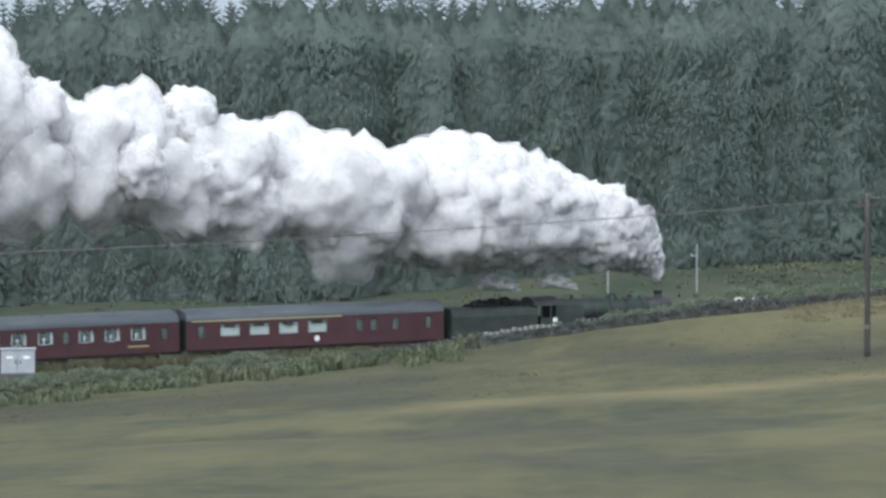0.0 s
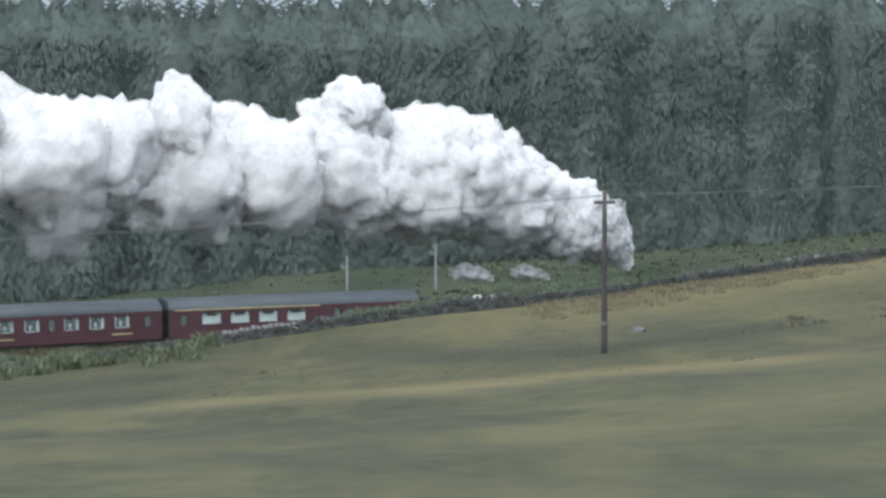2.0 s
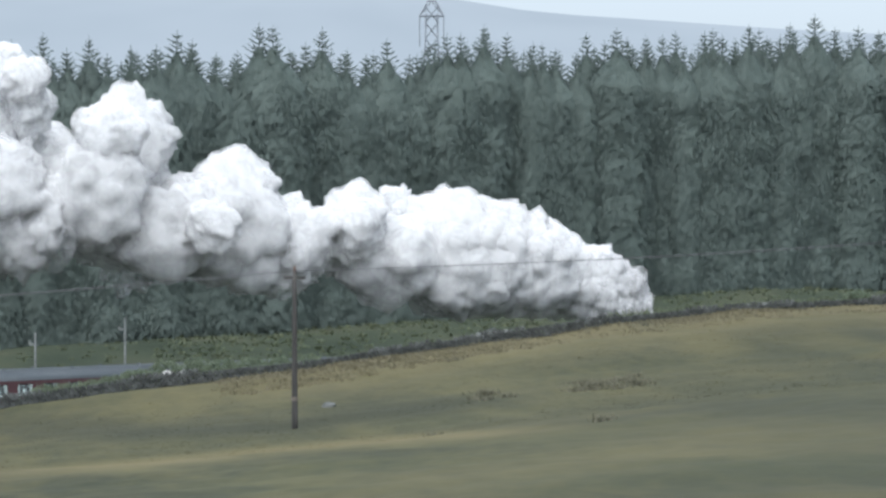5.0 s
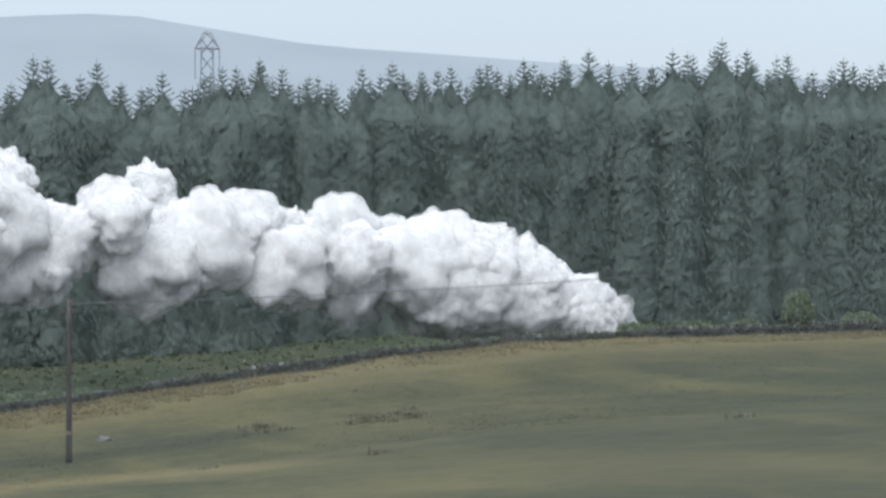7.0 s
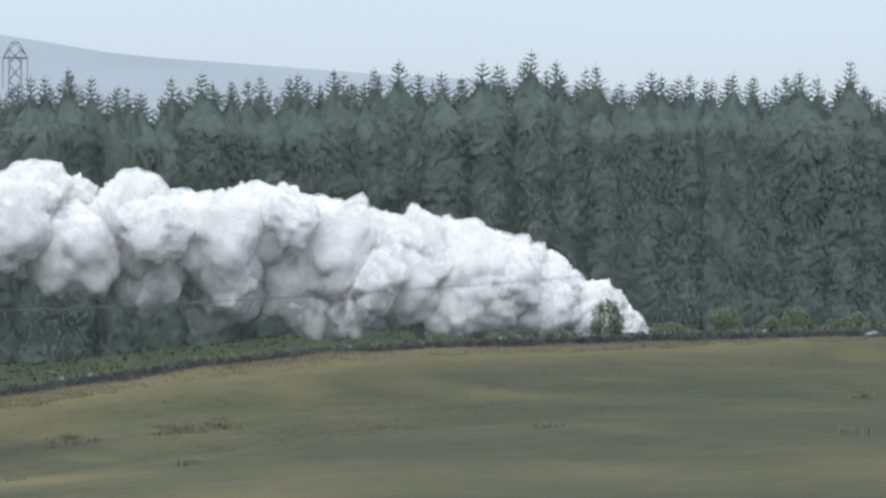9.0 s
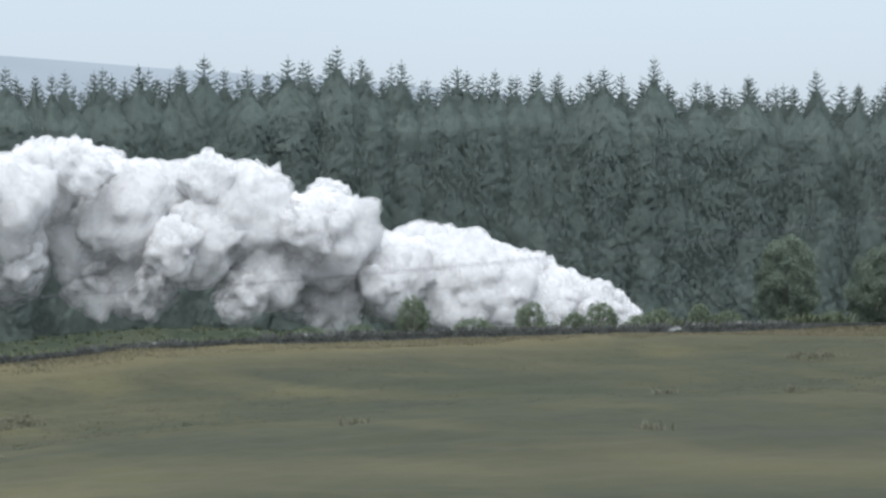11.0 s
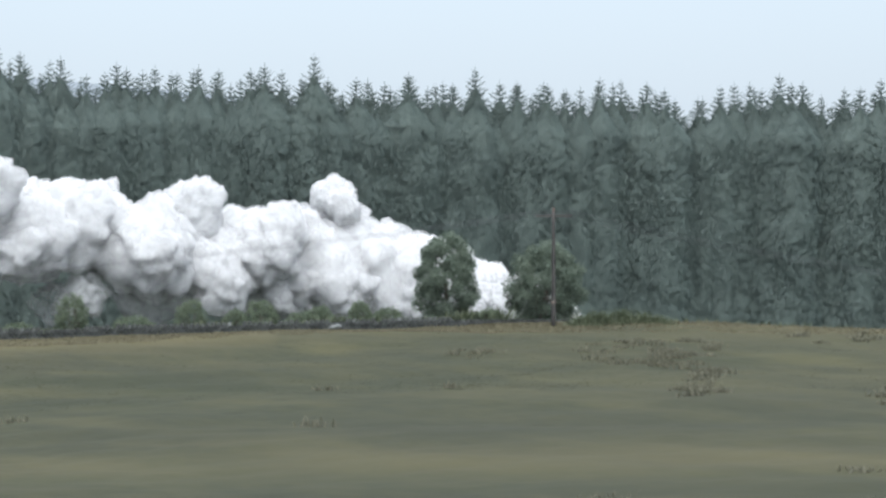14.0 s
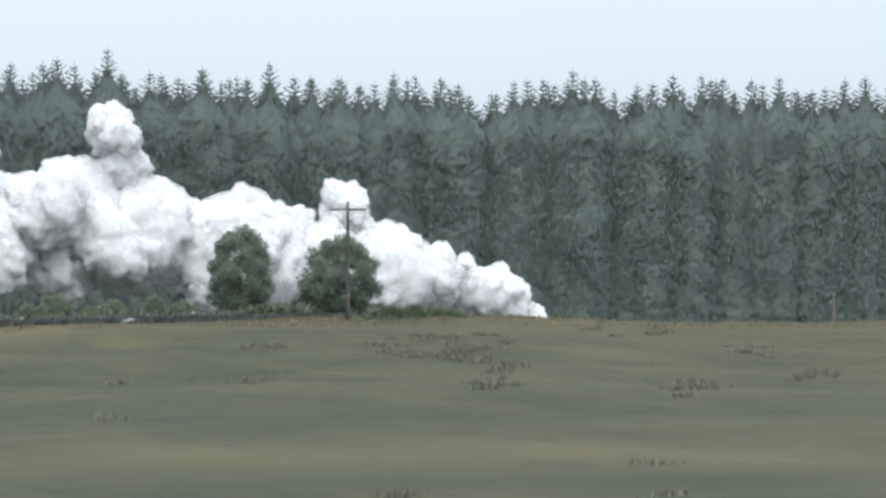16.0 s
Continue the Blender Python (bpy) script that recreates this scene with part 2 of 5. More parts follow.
YELLOW = material("cream_yellow", ((0.36, 0.31, 0.16), (0.44, 0.385, 0.21)), 2.0, rough=0.5, bump=0)
WHITE = material("white_cloth", ((0.68, 0.68, 0.66), (0.80, 0.80, 0.78)), 4.0, bump=0.1)
SEAT = material("seat_moquette", ((0.06, 0.05, 0.06), (0.10, 0.08, 0.09)), 3.0, bump=0.1)
CABINET = material("cabinet_grey", ((0.30, 0.325, 0.35), (0.38, 0.40, 0.42)), 1.0, rough=0.5, bump=0.1)
POLE_WOOD = material("pole_wood", ((0.035, 0.034, 0.033), (0.085, 0.08, 0.075)), 1.5, stretch=(4, 4, 0.4), vary=0.1)
POST_PALE = material("pale_post", ((0.187, 0.198, 0.198), (0.275, 0.286, 0.286)), 2.0)
INSULATOR = material("glazed_insulator", ((0.08, 0.05, 0.04), (0.12, 0.08, 0.06)), 3.0, rough=0.2, bump=0)
WIRE = material("wire", ((0.08, 0.08, 0.085), (0.12, 0.12, 0.125)), 2.0, rough=0.5, bump=0)
LATTICE = material("galvanised_steel", ((0.20, 0.22, 0.245), (0.27, 0.29, 0.315)), 0.5, rough=0.5, metal=0.2)
WHITE_STEAM = (0.985, 0.986, 0.992)
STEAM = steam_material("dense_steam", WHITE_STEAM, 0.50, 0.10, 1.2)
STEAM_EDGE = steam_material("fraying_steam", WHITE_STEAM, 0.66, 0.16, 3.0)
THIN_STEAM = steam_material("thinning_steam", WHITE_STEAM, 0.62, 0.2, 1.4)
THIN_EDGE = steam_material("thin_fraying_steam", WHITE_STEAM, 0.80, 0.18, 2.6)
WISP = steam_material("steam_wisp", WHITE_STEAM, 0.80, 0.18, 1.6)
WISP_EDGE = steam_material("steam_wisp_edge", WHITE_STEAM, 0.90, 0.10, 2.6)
HILL = glow_material("hazed_moor_glow", (0.44, 0.495, 0.55), (0.49, 0.545, 0.60))

GLASS = bpy.data.materials.new("coach_glass")
GLASS.use_nodes = True
_g = GLASS.node_tree.nodes["Principled BSDF"]
_g.inputs["Base Color"].default_value = (0.55, 0.62, 0.62, 1)
_g.inputs["Roughness"].default_value = 0.05
_g.inputs["Transmission Weight"].default_value = 0.9
_g.inputs["IOR"].default_value = 1.2

# ---- mesh helpers ----


class Mesh:
    """Collects vertices and faces of one part."""

    def __init__(self):
        self.v, self.f = [], []

    def add(self, verts, faces, m=None):
        k = len(self.v)
        self.v += [tuple(m @ Vector(p)) if m else tuple(p) for p in verts]
        self.f += [tuple(k + i for i in f) for f in faces]
        return self

    def box(self, x0, x1, y0, y1, z0, z1, bevel=0.0, m=None):
        b = min(bevel, (x1 - x0) / 3, (y1 - y0) / 3)
        ring = [(x0 + b, y0), (x1 - b, y0), (x1, y0 + b), (x1, y1 - b), (x1 - b, y1), (x0 + b, y1), (x0, y1 - b), (x0, y0 + b)] if b > 0 \
            else [(x0, y0), (x1, y0), (x1, y1), (x0, y1)]
        n = len(ring)
        v = [(x, y, z0) for x, y in ring] + [(x, y, z1) for x, y in ring]
        f = [tuple(range(n))[::-1], tuple(range(n, 2 * n))] + [(i, (i + 1) % n, n + (i + 1) % n, n + i) for i in range(n)]
        return self.add(v, f, m)

    def tube(self, p0, p1, r0, r1=None, n=8, caps=True):
        r1 = r0 if r1 is None else r1
        p0, p1 = Vector(p0), Vector(p1)
        q = (p1 - p0).to_track_quat("Z", "Y")
        v = []
        for p, r in ((p0, r0), (p1, r1)):
            v += [p + q @ Vector((r * math.cos(2 * math.pi * i / n), r * math.sin(2 * math.pi * i / n), 0)) for i in range(n)]
        f = [(i, (i + 1) % n, n + (i + 1) % n, n + i) for i in range(n)]
        if caps:
            f += [tuple(range(n))[::-1], tuple(range(n, 2 * n))]
        return self.add(v, f)

    def lathe(self, profile, n=16, m=None):
        """Profile of (radius, height) turned round z."""
        v = [(r * math.cos(2 * math.pi * i / n), r * math.sin(2 * math.pi * i / n), z) for r, z in profile for i in range(n)]
        f = [(j * n + i, j * n + (i + 1) % n, (j + 1) * n + (i + 1) % n, (j + 1) * n + i)
             for j in range(len(profile) - 1) for i in range(n)]
        k = len(profile) - 1
        f += [tuple(range(n))[::-1], tuple(range(k * n, k * n + n))]
        return self.add(v, f, m)

    def sweep(self, section, x0, x1):
        """A closed section of (y, z) drawn out along x."""
        n = len(section)
        v = [(x0, y, z) for y, z in section] + [(x1, y, z) for y, z in section]
        f = [tuple(range(n)), tuple(range(n, 2 * n))[::-1]] + [(i, n + i, n + (i + 1) % n, (i + 1) % n) for i in range(n)]
        return self.add(v, f)

    def data(self, name, mat, smooth=False):
        me = bpy.data.meshes.new(name)
        me.from_pydata(self.v, [], self.f)
        me.materials.append(mat)
        if smooth:
            me.polygons.foreach_set("use_smooth", [True] * len(me.polygons))
        me.update()
        return me


def part(name, mesh, mat, parent=None, label="", smooth=False, at=None):
    ob = new(name, mesh if isinstance(mesh, bpy.types.Mesh) else mesh.data(name, mat, smooth))
    if parent is not None:
        ob.parent = parent
    if at is not None:
        ob.matrix_basis = at
    if label:
        tagged(ob, label)
    return ob


def thing(name, label, category, group="", m=None, kind=""):
    ob = new(name)
    ob.empty_display_size = 0.3
    if m is not None:
        ob.matrix_basis = m
    return tagged(ob, label, category, group, kind)


# ---- the lie of the land, by bearing A and distance D from the eye ----


def place(a, d, z=0.0):
    return Vector((d * math.sin(a / F), d * math.cos(a / F), z))


def drop(v, d):
    """Height at distance d of what shows v units below the top of the first view."""
    return -(v - EYE_LINE) / F * d


def table(a, rows):
    """Smooth interpolation in rows of (a, value)."""
    xs, ys = [r[0] for r in rows], [r[1] for r in rows]
    if a <= xs[0]:
        return ys[0]
    if a >= xs[-1]:
        return ys[-1]
    i = next(k for k in range(len(xs) - 1) if xs[k + 1] >= a)
    h = xs[i + 1] - xs[i]
    u = (a - xs[i]) / h
    m0 = (ys[i + 1] - ys[max(i - 1, 0)]) / (xs[i + 1] - xs[max(i - 1, 0)])
    m1 = (ys[min(i + 2, len(xs) - 1)] - ys[i]) / (xs[min(i + 2, len(xs) - 1)] - xs[i])
    return ((2 * u**3 - 3 * u**2 + 1) * ys[i] + (u**3 - 2 * u**2 + u) * h * m0
            + (3 * u**2 - 2 * u**3) * ys[i + 1] + (u**3 - u**2) * h * m1)


WALL_D = ((-1200, 193), (0, 200), (747, 205), (1400, 212), (2200, 222), (3000, 232), (3900, 240))
WALL_V = ((-1200, 735), (-784, 715), (-322, 662), (128, 604), (462, 556), (754, 527), (1228, 458), (1500, 428), (1868, 403),
          (2250, 390), (2600, 381), (2900, 378), (3267, 383), (3900, 388))
MID_V = ((-1200, 770), (-784, 745), (0, 690), (747, 634), (1243, 572), (1750, 522), (2200, 492), (2800, 472), (3400, 466), (3900, 466))
WOOD_D = ((-1200, 268), (0, 275), (747, 285), (1500, 300), (2200, 312), (3000, 325), (3900, 336))
WOOD_Z = ((-1200, -14), (-784, -13.5), (-50, -12.6), (416, -10.6), (878, -9.4), (1180, -8.3), (1580, -6.9), (2200, -7.3), (2800, -8.5), (3900, -9.2))
TIP_V = ((-1200, -15), (-784, -20), (0, -32), (480, -44), (1000, -50), (1652, -70), (2048, -76), (2436, -58), (2871, -38), (3267, -34), (3900, -24))


def rail_d(a):
    return 229 + 0.0185 * a


TRACK = []          # points of the railway's middle line with the distance run


def lay_track():
    s, last = 0.0, None
    for i in range(-300, 561):
        a = i * 10.0
        p = place(a, rail_d(a))
        if last is not None:
            s += (p - last).length
        TRACK.append([s, p, a])
        last = p
    s0 = next(r[0] for r in TRACK if r[2] == 0.0)
    for r in TRACK:
        r[0] -= s0
        r[1].z = -15.1 + r[0] / 85.0


lay_track()
_ts, _ta = [r[0] for r in TRACK], [r[2] for r in TRACK]
_ts_array = np.array(_ts)


def on_track(s):
    i = max(0, min(len(_ts) - 2, int(np.searchsorted(_ts_array, s)) - 1))
    return TRACK[i][1].lerp(TRACK[i + 1][1], (s - _ts[i]) / (_ts[i + 1] - _ts[i]))


def run_of(a):
    k = (a - _ta[0]) / 10.0
    i = max(0, min(len(_ts) - 2, int(k)))
    return _ts[i] + (_ts[i + 1] - _ts[i]) * (k - i)


def rail_z(a):
    return -15.1 + run_of(a) / 85.0


@functools.lru_cache(maxsize=4096)
def section(a):
    """Knots of the ground's profile along the bearing a."""
    wd, td, fd = table(a, WALL_D), rail_d(a), table(a, WOOD_D)
    wz, mz, rz, fz = drop(table(a, WALL_V), wd), drop(table(a, MID_V), 163), rail_z(a) - 0.75, table(a, WOOD_Z)
    near = ((0, -1.7), (45, -5.2), (100, 0.47 * mz - 2.9), (163, mz), (wd, wz))
    far = ((wd, wz), (td - 4.5, rz), (td + 4.5, rz), (fd - 8, fz - 0.4), (fd, fz), (fd + 60, fz + 1), (900, -6), (6000, -8))
    return near, far


def ground_z(a, d):
    near, far = section(max(-1200.0, min(3900.0, a)))
    if d < far[0][0]:
        return table(d, near)
    for (d0, z0), (d1, z1) in zip(far, far[1:]):
        if d < d1:
            return z0 + (z1 - z0) * (d - d0) / (d1 - d0)
    return -8.0


def rough_z(a, d):
    """Ground with its tussocks and hollows."""
    z = ground_z(a, d)
    if 20 < d < 340 and abs(d - rail_d(a)) > 5:
        p = place(a, d)
        k = min(1, (d - 20) / 40)
        z += k * (0.55 * noise.noise(p * 0.045) + 0.14 * noise.noise(p * 0.22) + 0.07 * noise.noise(p * 0.8))
    return z


# ---- ground ----

# bands of dead grass and of heathy ground along the slope: bearing, line, half width, strength
STRAW = ((((-300, 745), (76, 716), (300, 702), (516, 686), (784, 661), (916, 650), (1300, 622)), 9, 1.0),
         (((600, 780), (1500, 650), (2400, 625), (3900, 615)), 28, 0.35))
HEATH = ((((200, 672), (356, 634), (560, 633), (716, 626), (900, 602), (1016, 590), (1250, 566)), 17, 1.0),
         (((1250, 615), (1600, 590), (2400, 568), (3900, 548)), 26, 0.75), (((-784, 800), (0, 775), (700, 745)), 16, 0.5), (((-1300, 755), (-500, 715), (-200, 690), (180, 650)), 30, 0.8))


def field_tone(a, d, z):
    """How strawy and how heathy the pasture is at one spot."""
    v = EYE_LINE - z / max(d, 1) * F

    def bands(rows):
        f = 0.0
        for line, half, strength in rows:
            if line[0][0] <= a <= line[-1][0]:
                ends = min(1, (a - line[0][0]) / 250, (line[-1][0] - a) / 250)
                f = max(f, strength * ends * math.exp(-((v - np.interp(a, *zip(*line))) / half) ** 2))
        return f
    brow = min(1, max(0, (a - 150) / 700)) * math.exp(-((table(a, WALL_D) - d - 4) / 15) ** 2) * (1 if a < 2400 else .55)
    crest = .9 * math.exp(-((a - 2985) / 110) ** 2 - ((d - 226) / 8) ** 2)
    return max(bands(STRAW), .85 * brow) * (1 - crest), max(bands(HEATH), crest, .5 * min(1, max(0, (a - 1100) / 700)))



def build_ground():
    fine = [-1200 + 12 * i for i in range(426)]
    wide = [fine[-1] + (2 * math.pi * F - 5100) * (i + 1) / 49 for i in range(48)]
    bearings = fine + wide
    dist = [0.0, 8, 16, 24, 32]
    d = 38.0
    while d < 345:
        dist.append(d)
        d += 0.7 if d < 60 else 0.9 if d < 120 else 1.1
    dist += [350, 365, 385, 420, 480, 560, 700, 900, 1300, 2000, 3000, 4400]
    n = len(bearings)
    v, f = [], []
    for dd in dist:
        for a in bearings:
            v.append(tuple(place(a, max(dd, 0.01), rough_z(a, dd) if a <= 3900 else ground_z(3900 if a < 9000 else -1200, dd))))
    for j in range(len(dist) - 1):
        for i in range(n):
            k = (i + 1) % n
            f.append((j * n + i, (j + 1) * n + i, (j + 1) * n + k, j * n + k))
    f.append(tuple(range(n)))
    me = bpy.data.meshes.new("ground")
    me.from_pydata(v, [], f)
    me.materials.append(GRASS)
    me.materials.append(VERGE)
    me.polygons.foreach_set("use_smooth", [True] * len(me.polygons))
    verge = []
    for j in range(len(dist) - 1):
        for i in range(n):
            a = max(-1200.0, min(3900.0, bearings[i]))
            verge.append(1 if dist[j] > table(a, WALL_D) - 0.5 + 1.5 * noise.noise(Vector((bearings[i] * .05, 0, 0))) else 0)
    verge.append(0)
    me.polygons.foreach_set("material_index", verge)
    tones = []
    for j, dd in enumerate(dist):
        for i, a in enumerate(bearings):
            tones.append(field_tone(a, dd, v[j * n + i][2]) if 60 < dd < 240 and a <= 3900 else (0.0, 0.0))
    for k, name in enumerate(("straw", "heath")):
        me.attributes.new(name, "FLOAT", "POINT").data.foreach_set("value", [t[k] for t in tones])
    tagged(new("ground", me), "rough yellow-green moorland pasture sloping away", "ground", kind="structure")


build_ground()


def blades(mesh, p, h, w, n, rng, lean=0.35, spread=0.0):
    """A tuft of thin bent blades."""
    for _ in range(n):
        a, l = rng.uniform(0, 6.283), rng.uniform(0.1, lean)
        hh, ww = h * rng.uniform(0.6, 1.15), w * rng.uniform(0.7, 1.3)
        dx, dy = math.cos(a), math.sin(a)
        q = Vector((p[0] + rng.gauss(0, spread or w), p[1] + rng.gauss(0, spread or w), p[2] - 0.05))
        sx, sy = -dy * ww / 2, dx * ww / 2
        tip = (q.x + dx * l * hh, q.y + dy * l * hh, q.z + hh)
        mid = (q.x + dx * l * hh * 0.35, q.y + dy * l * hh * 0.35, q.z + hh * 0.6)
        mesh.add([(q.x - sx, q.y - sy, q.z), (q.x + sx, q.y + sy, q.z), (mid[0] + sx * .8, mid[1] + sy * .8, mid[2]),
                  (mid[0] - sx * .8, mid[1] - sy * .8, mid[2]), tip], [(0, 1, 2, 3), (3, 2, 4)])


def build_field_growth():
    """Thin bent tufts of grass, thousands of them, over the whole pasture."""
    rng = random.Random(4)
    tufts, tones = Mesh(), []
    for _ in range(16000):
        a, d = rng.uniform(-900, 3900), 145 * 1.6 ** rng.random()
        if d > table(a, WALL_D) - 0.4:
            continue
        p = place(a, d)
        thick = noise.noise(p * 0.09)
        if thick < rng.uniform(-.75, .1):
            continue
        p.z = rough_z(a, d)
        blades(tufts, p, rng.uniform(.04, .11) * (1 + .5 * thick), .04 * min(1, d / 150), 6, rng, 2.5, .3)
        tones += [field_tone(a, d, p.z)] * 30
    me = tufts.data("grass_tufts", TUFT)
    for k, name in enumerate(("straw", "heath")):
        me.attributes.new(name, "FLOAT", "POINT").data.foreach_set("value", [t[k] for t in tones])
    tagged(new("grass_tufts", me), "low yellow-green grass tufts over the pasture", "grass", kind="stuff")


build_field_growth()

# ---- dry stone wall ----


def build_wall():
    rng = random.Random(7)
    wall = Mesh()
    caps = []
    a = -420.0
    while a < 3080:
        d = table(a, WALL_D)
        step = 0.36 / d * F
        sunk = 0.15 + 0.28 * min(1, max(0, (a - 1300) / 900)) + 0.12 * noise.noise(Vector((a * .012, 3, 0)))
        for c in range(4):
            aa = a + (0.5 * step if c % 2 else 0)
            z = ground_z(aa, d) - sunk + c * 0.21
            p, q = place(aa, d), place(aa + step, d)
            ang = math.atan2(q.y - p.y, q.x - p.x) + rng.uniform(-.06, .06)
            L, H, W = 0.18 * rng.uniform(.8, 1.05), 0.115 * rng.uniform(.85, 1.1), 0.27 * (1 - 0.07 * c) + rng.uniform(-.03, .03)
            m = Matrix.Translation((p.x, p.y, z)) @ Euler((rng.uniform(-.05, .05), rng.uniform(-.08, .08), ang)).to_matrix().to_4x4()
            wall.box(-L, L, -W, W, -H, H, 0.05, m)
        caps.append((a, d, step, sunk))
        a += step
    tagged(new("dry_stone_wall", wall.data("dry_stone_wall", STONE_MIX)), "dark grey dry stone field wall", "wall", kind="structure")
    return caps


def build_coping(caps):
    """Rough upright coping stones along the wall's top."""
    rng = random.Random(8)
    wall = bpy.data.objects["dry_stone_wall"]
    shapes = []
    for k in range(5):
        s = Mesh()
        s.box(-0.15, 0.15, -0.25, 0.25, -0.12, 0.10, 0.08)
        s.v = [(x * rng.uniform(.8, 1.1), y * rng.uniform(.85, 1.1), z * rng.uniform(.8, 1.3)) for x, y, z in s.v]
        shapes.append(s.data("coping_stone", STONE))
    pale = [Mesh().box(-0.15, 0.15, -0.22, 0.22, -0.1, 0.1, 0.08).data("coping_stone", PALE_STONE)]
    rest = Mesh()
    near = [c for c in caps if 60 < c[0] < 2700]
    every = max(1, math.ceil(len(near) / 290))
    for i, (a, d, step, sunk) in enumerate(near):
        p, q = place(a, d), place(a + step, d)
        z = ground_z(a, d) - sunk + 4 * 0.21 - 0.02 + rng.uniform(-.05, .03)
        if a > 210 and (noise.noise(p * 0.15) < -0.15 or rng.random() < .12):
            continue
        ang = math.atan2(q.y - p.y, q.x - p.x)
        m = Matrix.Translation((p.x, p.y, z)) @ Euler((rng.uniform(-.1, .1), rng.uniform(-.15, .15), ang + rng.uniform(-.15, .15))).to_matrix().to_4x4()
        if i % every == 0 or 70 < a < 205:
            part("coping_stone", rng.choice(pale if rng.random() < .06 or 70 < a < 205 else shapes), None, wall, at=m)
        else:
            rest.box(-0.15, 0.15, -0.22, 0.22, -0.1, 0.09, 0.07, m)
    tagged(part("coping", rest, STONE_MIX, wall), kind="stuff")


wall_caps = build_wall()

# ---- railway ----


def build_railway():
    bed, rails, ties = Mesh(), [Mesh(), Mesh()], Mesh()
    s, pts = -190.0, []
    while s < 235:
        pts.append(s)
        s += 2.5
    def ribbon(mesh, section):
        n = len(section)
        v = []
        for s in pts:
            p, q = on_track(s), on_track(s + 1)
            w = Vector((q.x - p.x, q.y - p.y, 0)).normalized()
            side = Vector((-w.y, w.x, 0))
            v += [p + side * y + Vector((0, 0, z)) for y, z in section]
        f = [(j * n + i, j * n + (i + 1) % n, (j + 1) * n + (i + 1) % n, (j + 1) * n + i) for j in range(len(pts) - 1) for i in range(n)]
        mesh.add(v, f + [tuple(range(n)), tuple(range(len(v) - n, len(v)))[::-1]])
    ribbon(bed, [(-2.9, -1.0), (-1.9, -0.26), (1.9, -0.26), (2.9, -1.0)])
    for k, y in enumerate((-0.75, 0.75)):
        ribbon(rails[k], [(y - .07, -.16), (y + .07, -.16), (y + .02, -.12), (y + .035, 0), (y - .035, 0), (y - .02, -.12)])
    s = -150.0
    while s < 200:
        p, q = on_track(s), on_track(s + 1)
        m = Matrix.Translation((p.x, p.y, p.z)) @ Matrix.Rotation(math.atan2(q.y - p.y, q.x - p.x), 4, "Z")
        ties.box(-.13, .13, -1.3, 1.3, -.30, -.165, 0, m)
        s += 0.7
    bed_ob = tagged(new("track_bed", bed.data("track_bed", BALLAST)), "grey stone ballast bed of the single railway line", "railway", kind="structure")
    for r in rails:
        part("rail", r, STEEL, bed_ob)
    tagged(part("sleeper_row", ties, SLEEPER, bed_ob), kind="stuff")


build_railway()

# ---- spruce plantation ----


def crown_radius(deep):
    """Half the crown's width, deep metres below the tip."""
    return max(0.0, min(2.3, .06 + .30 * (deep - 1.2) + .45 * max(0, deep - 2.2)))


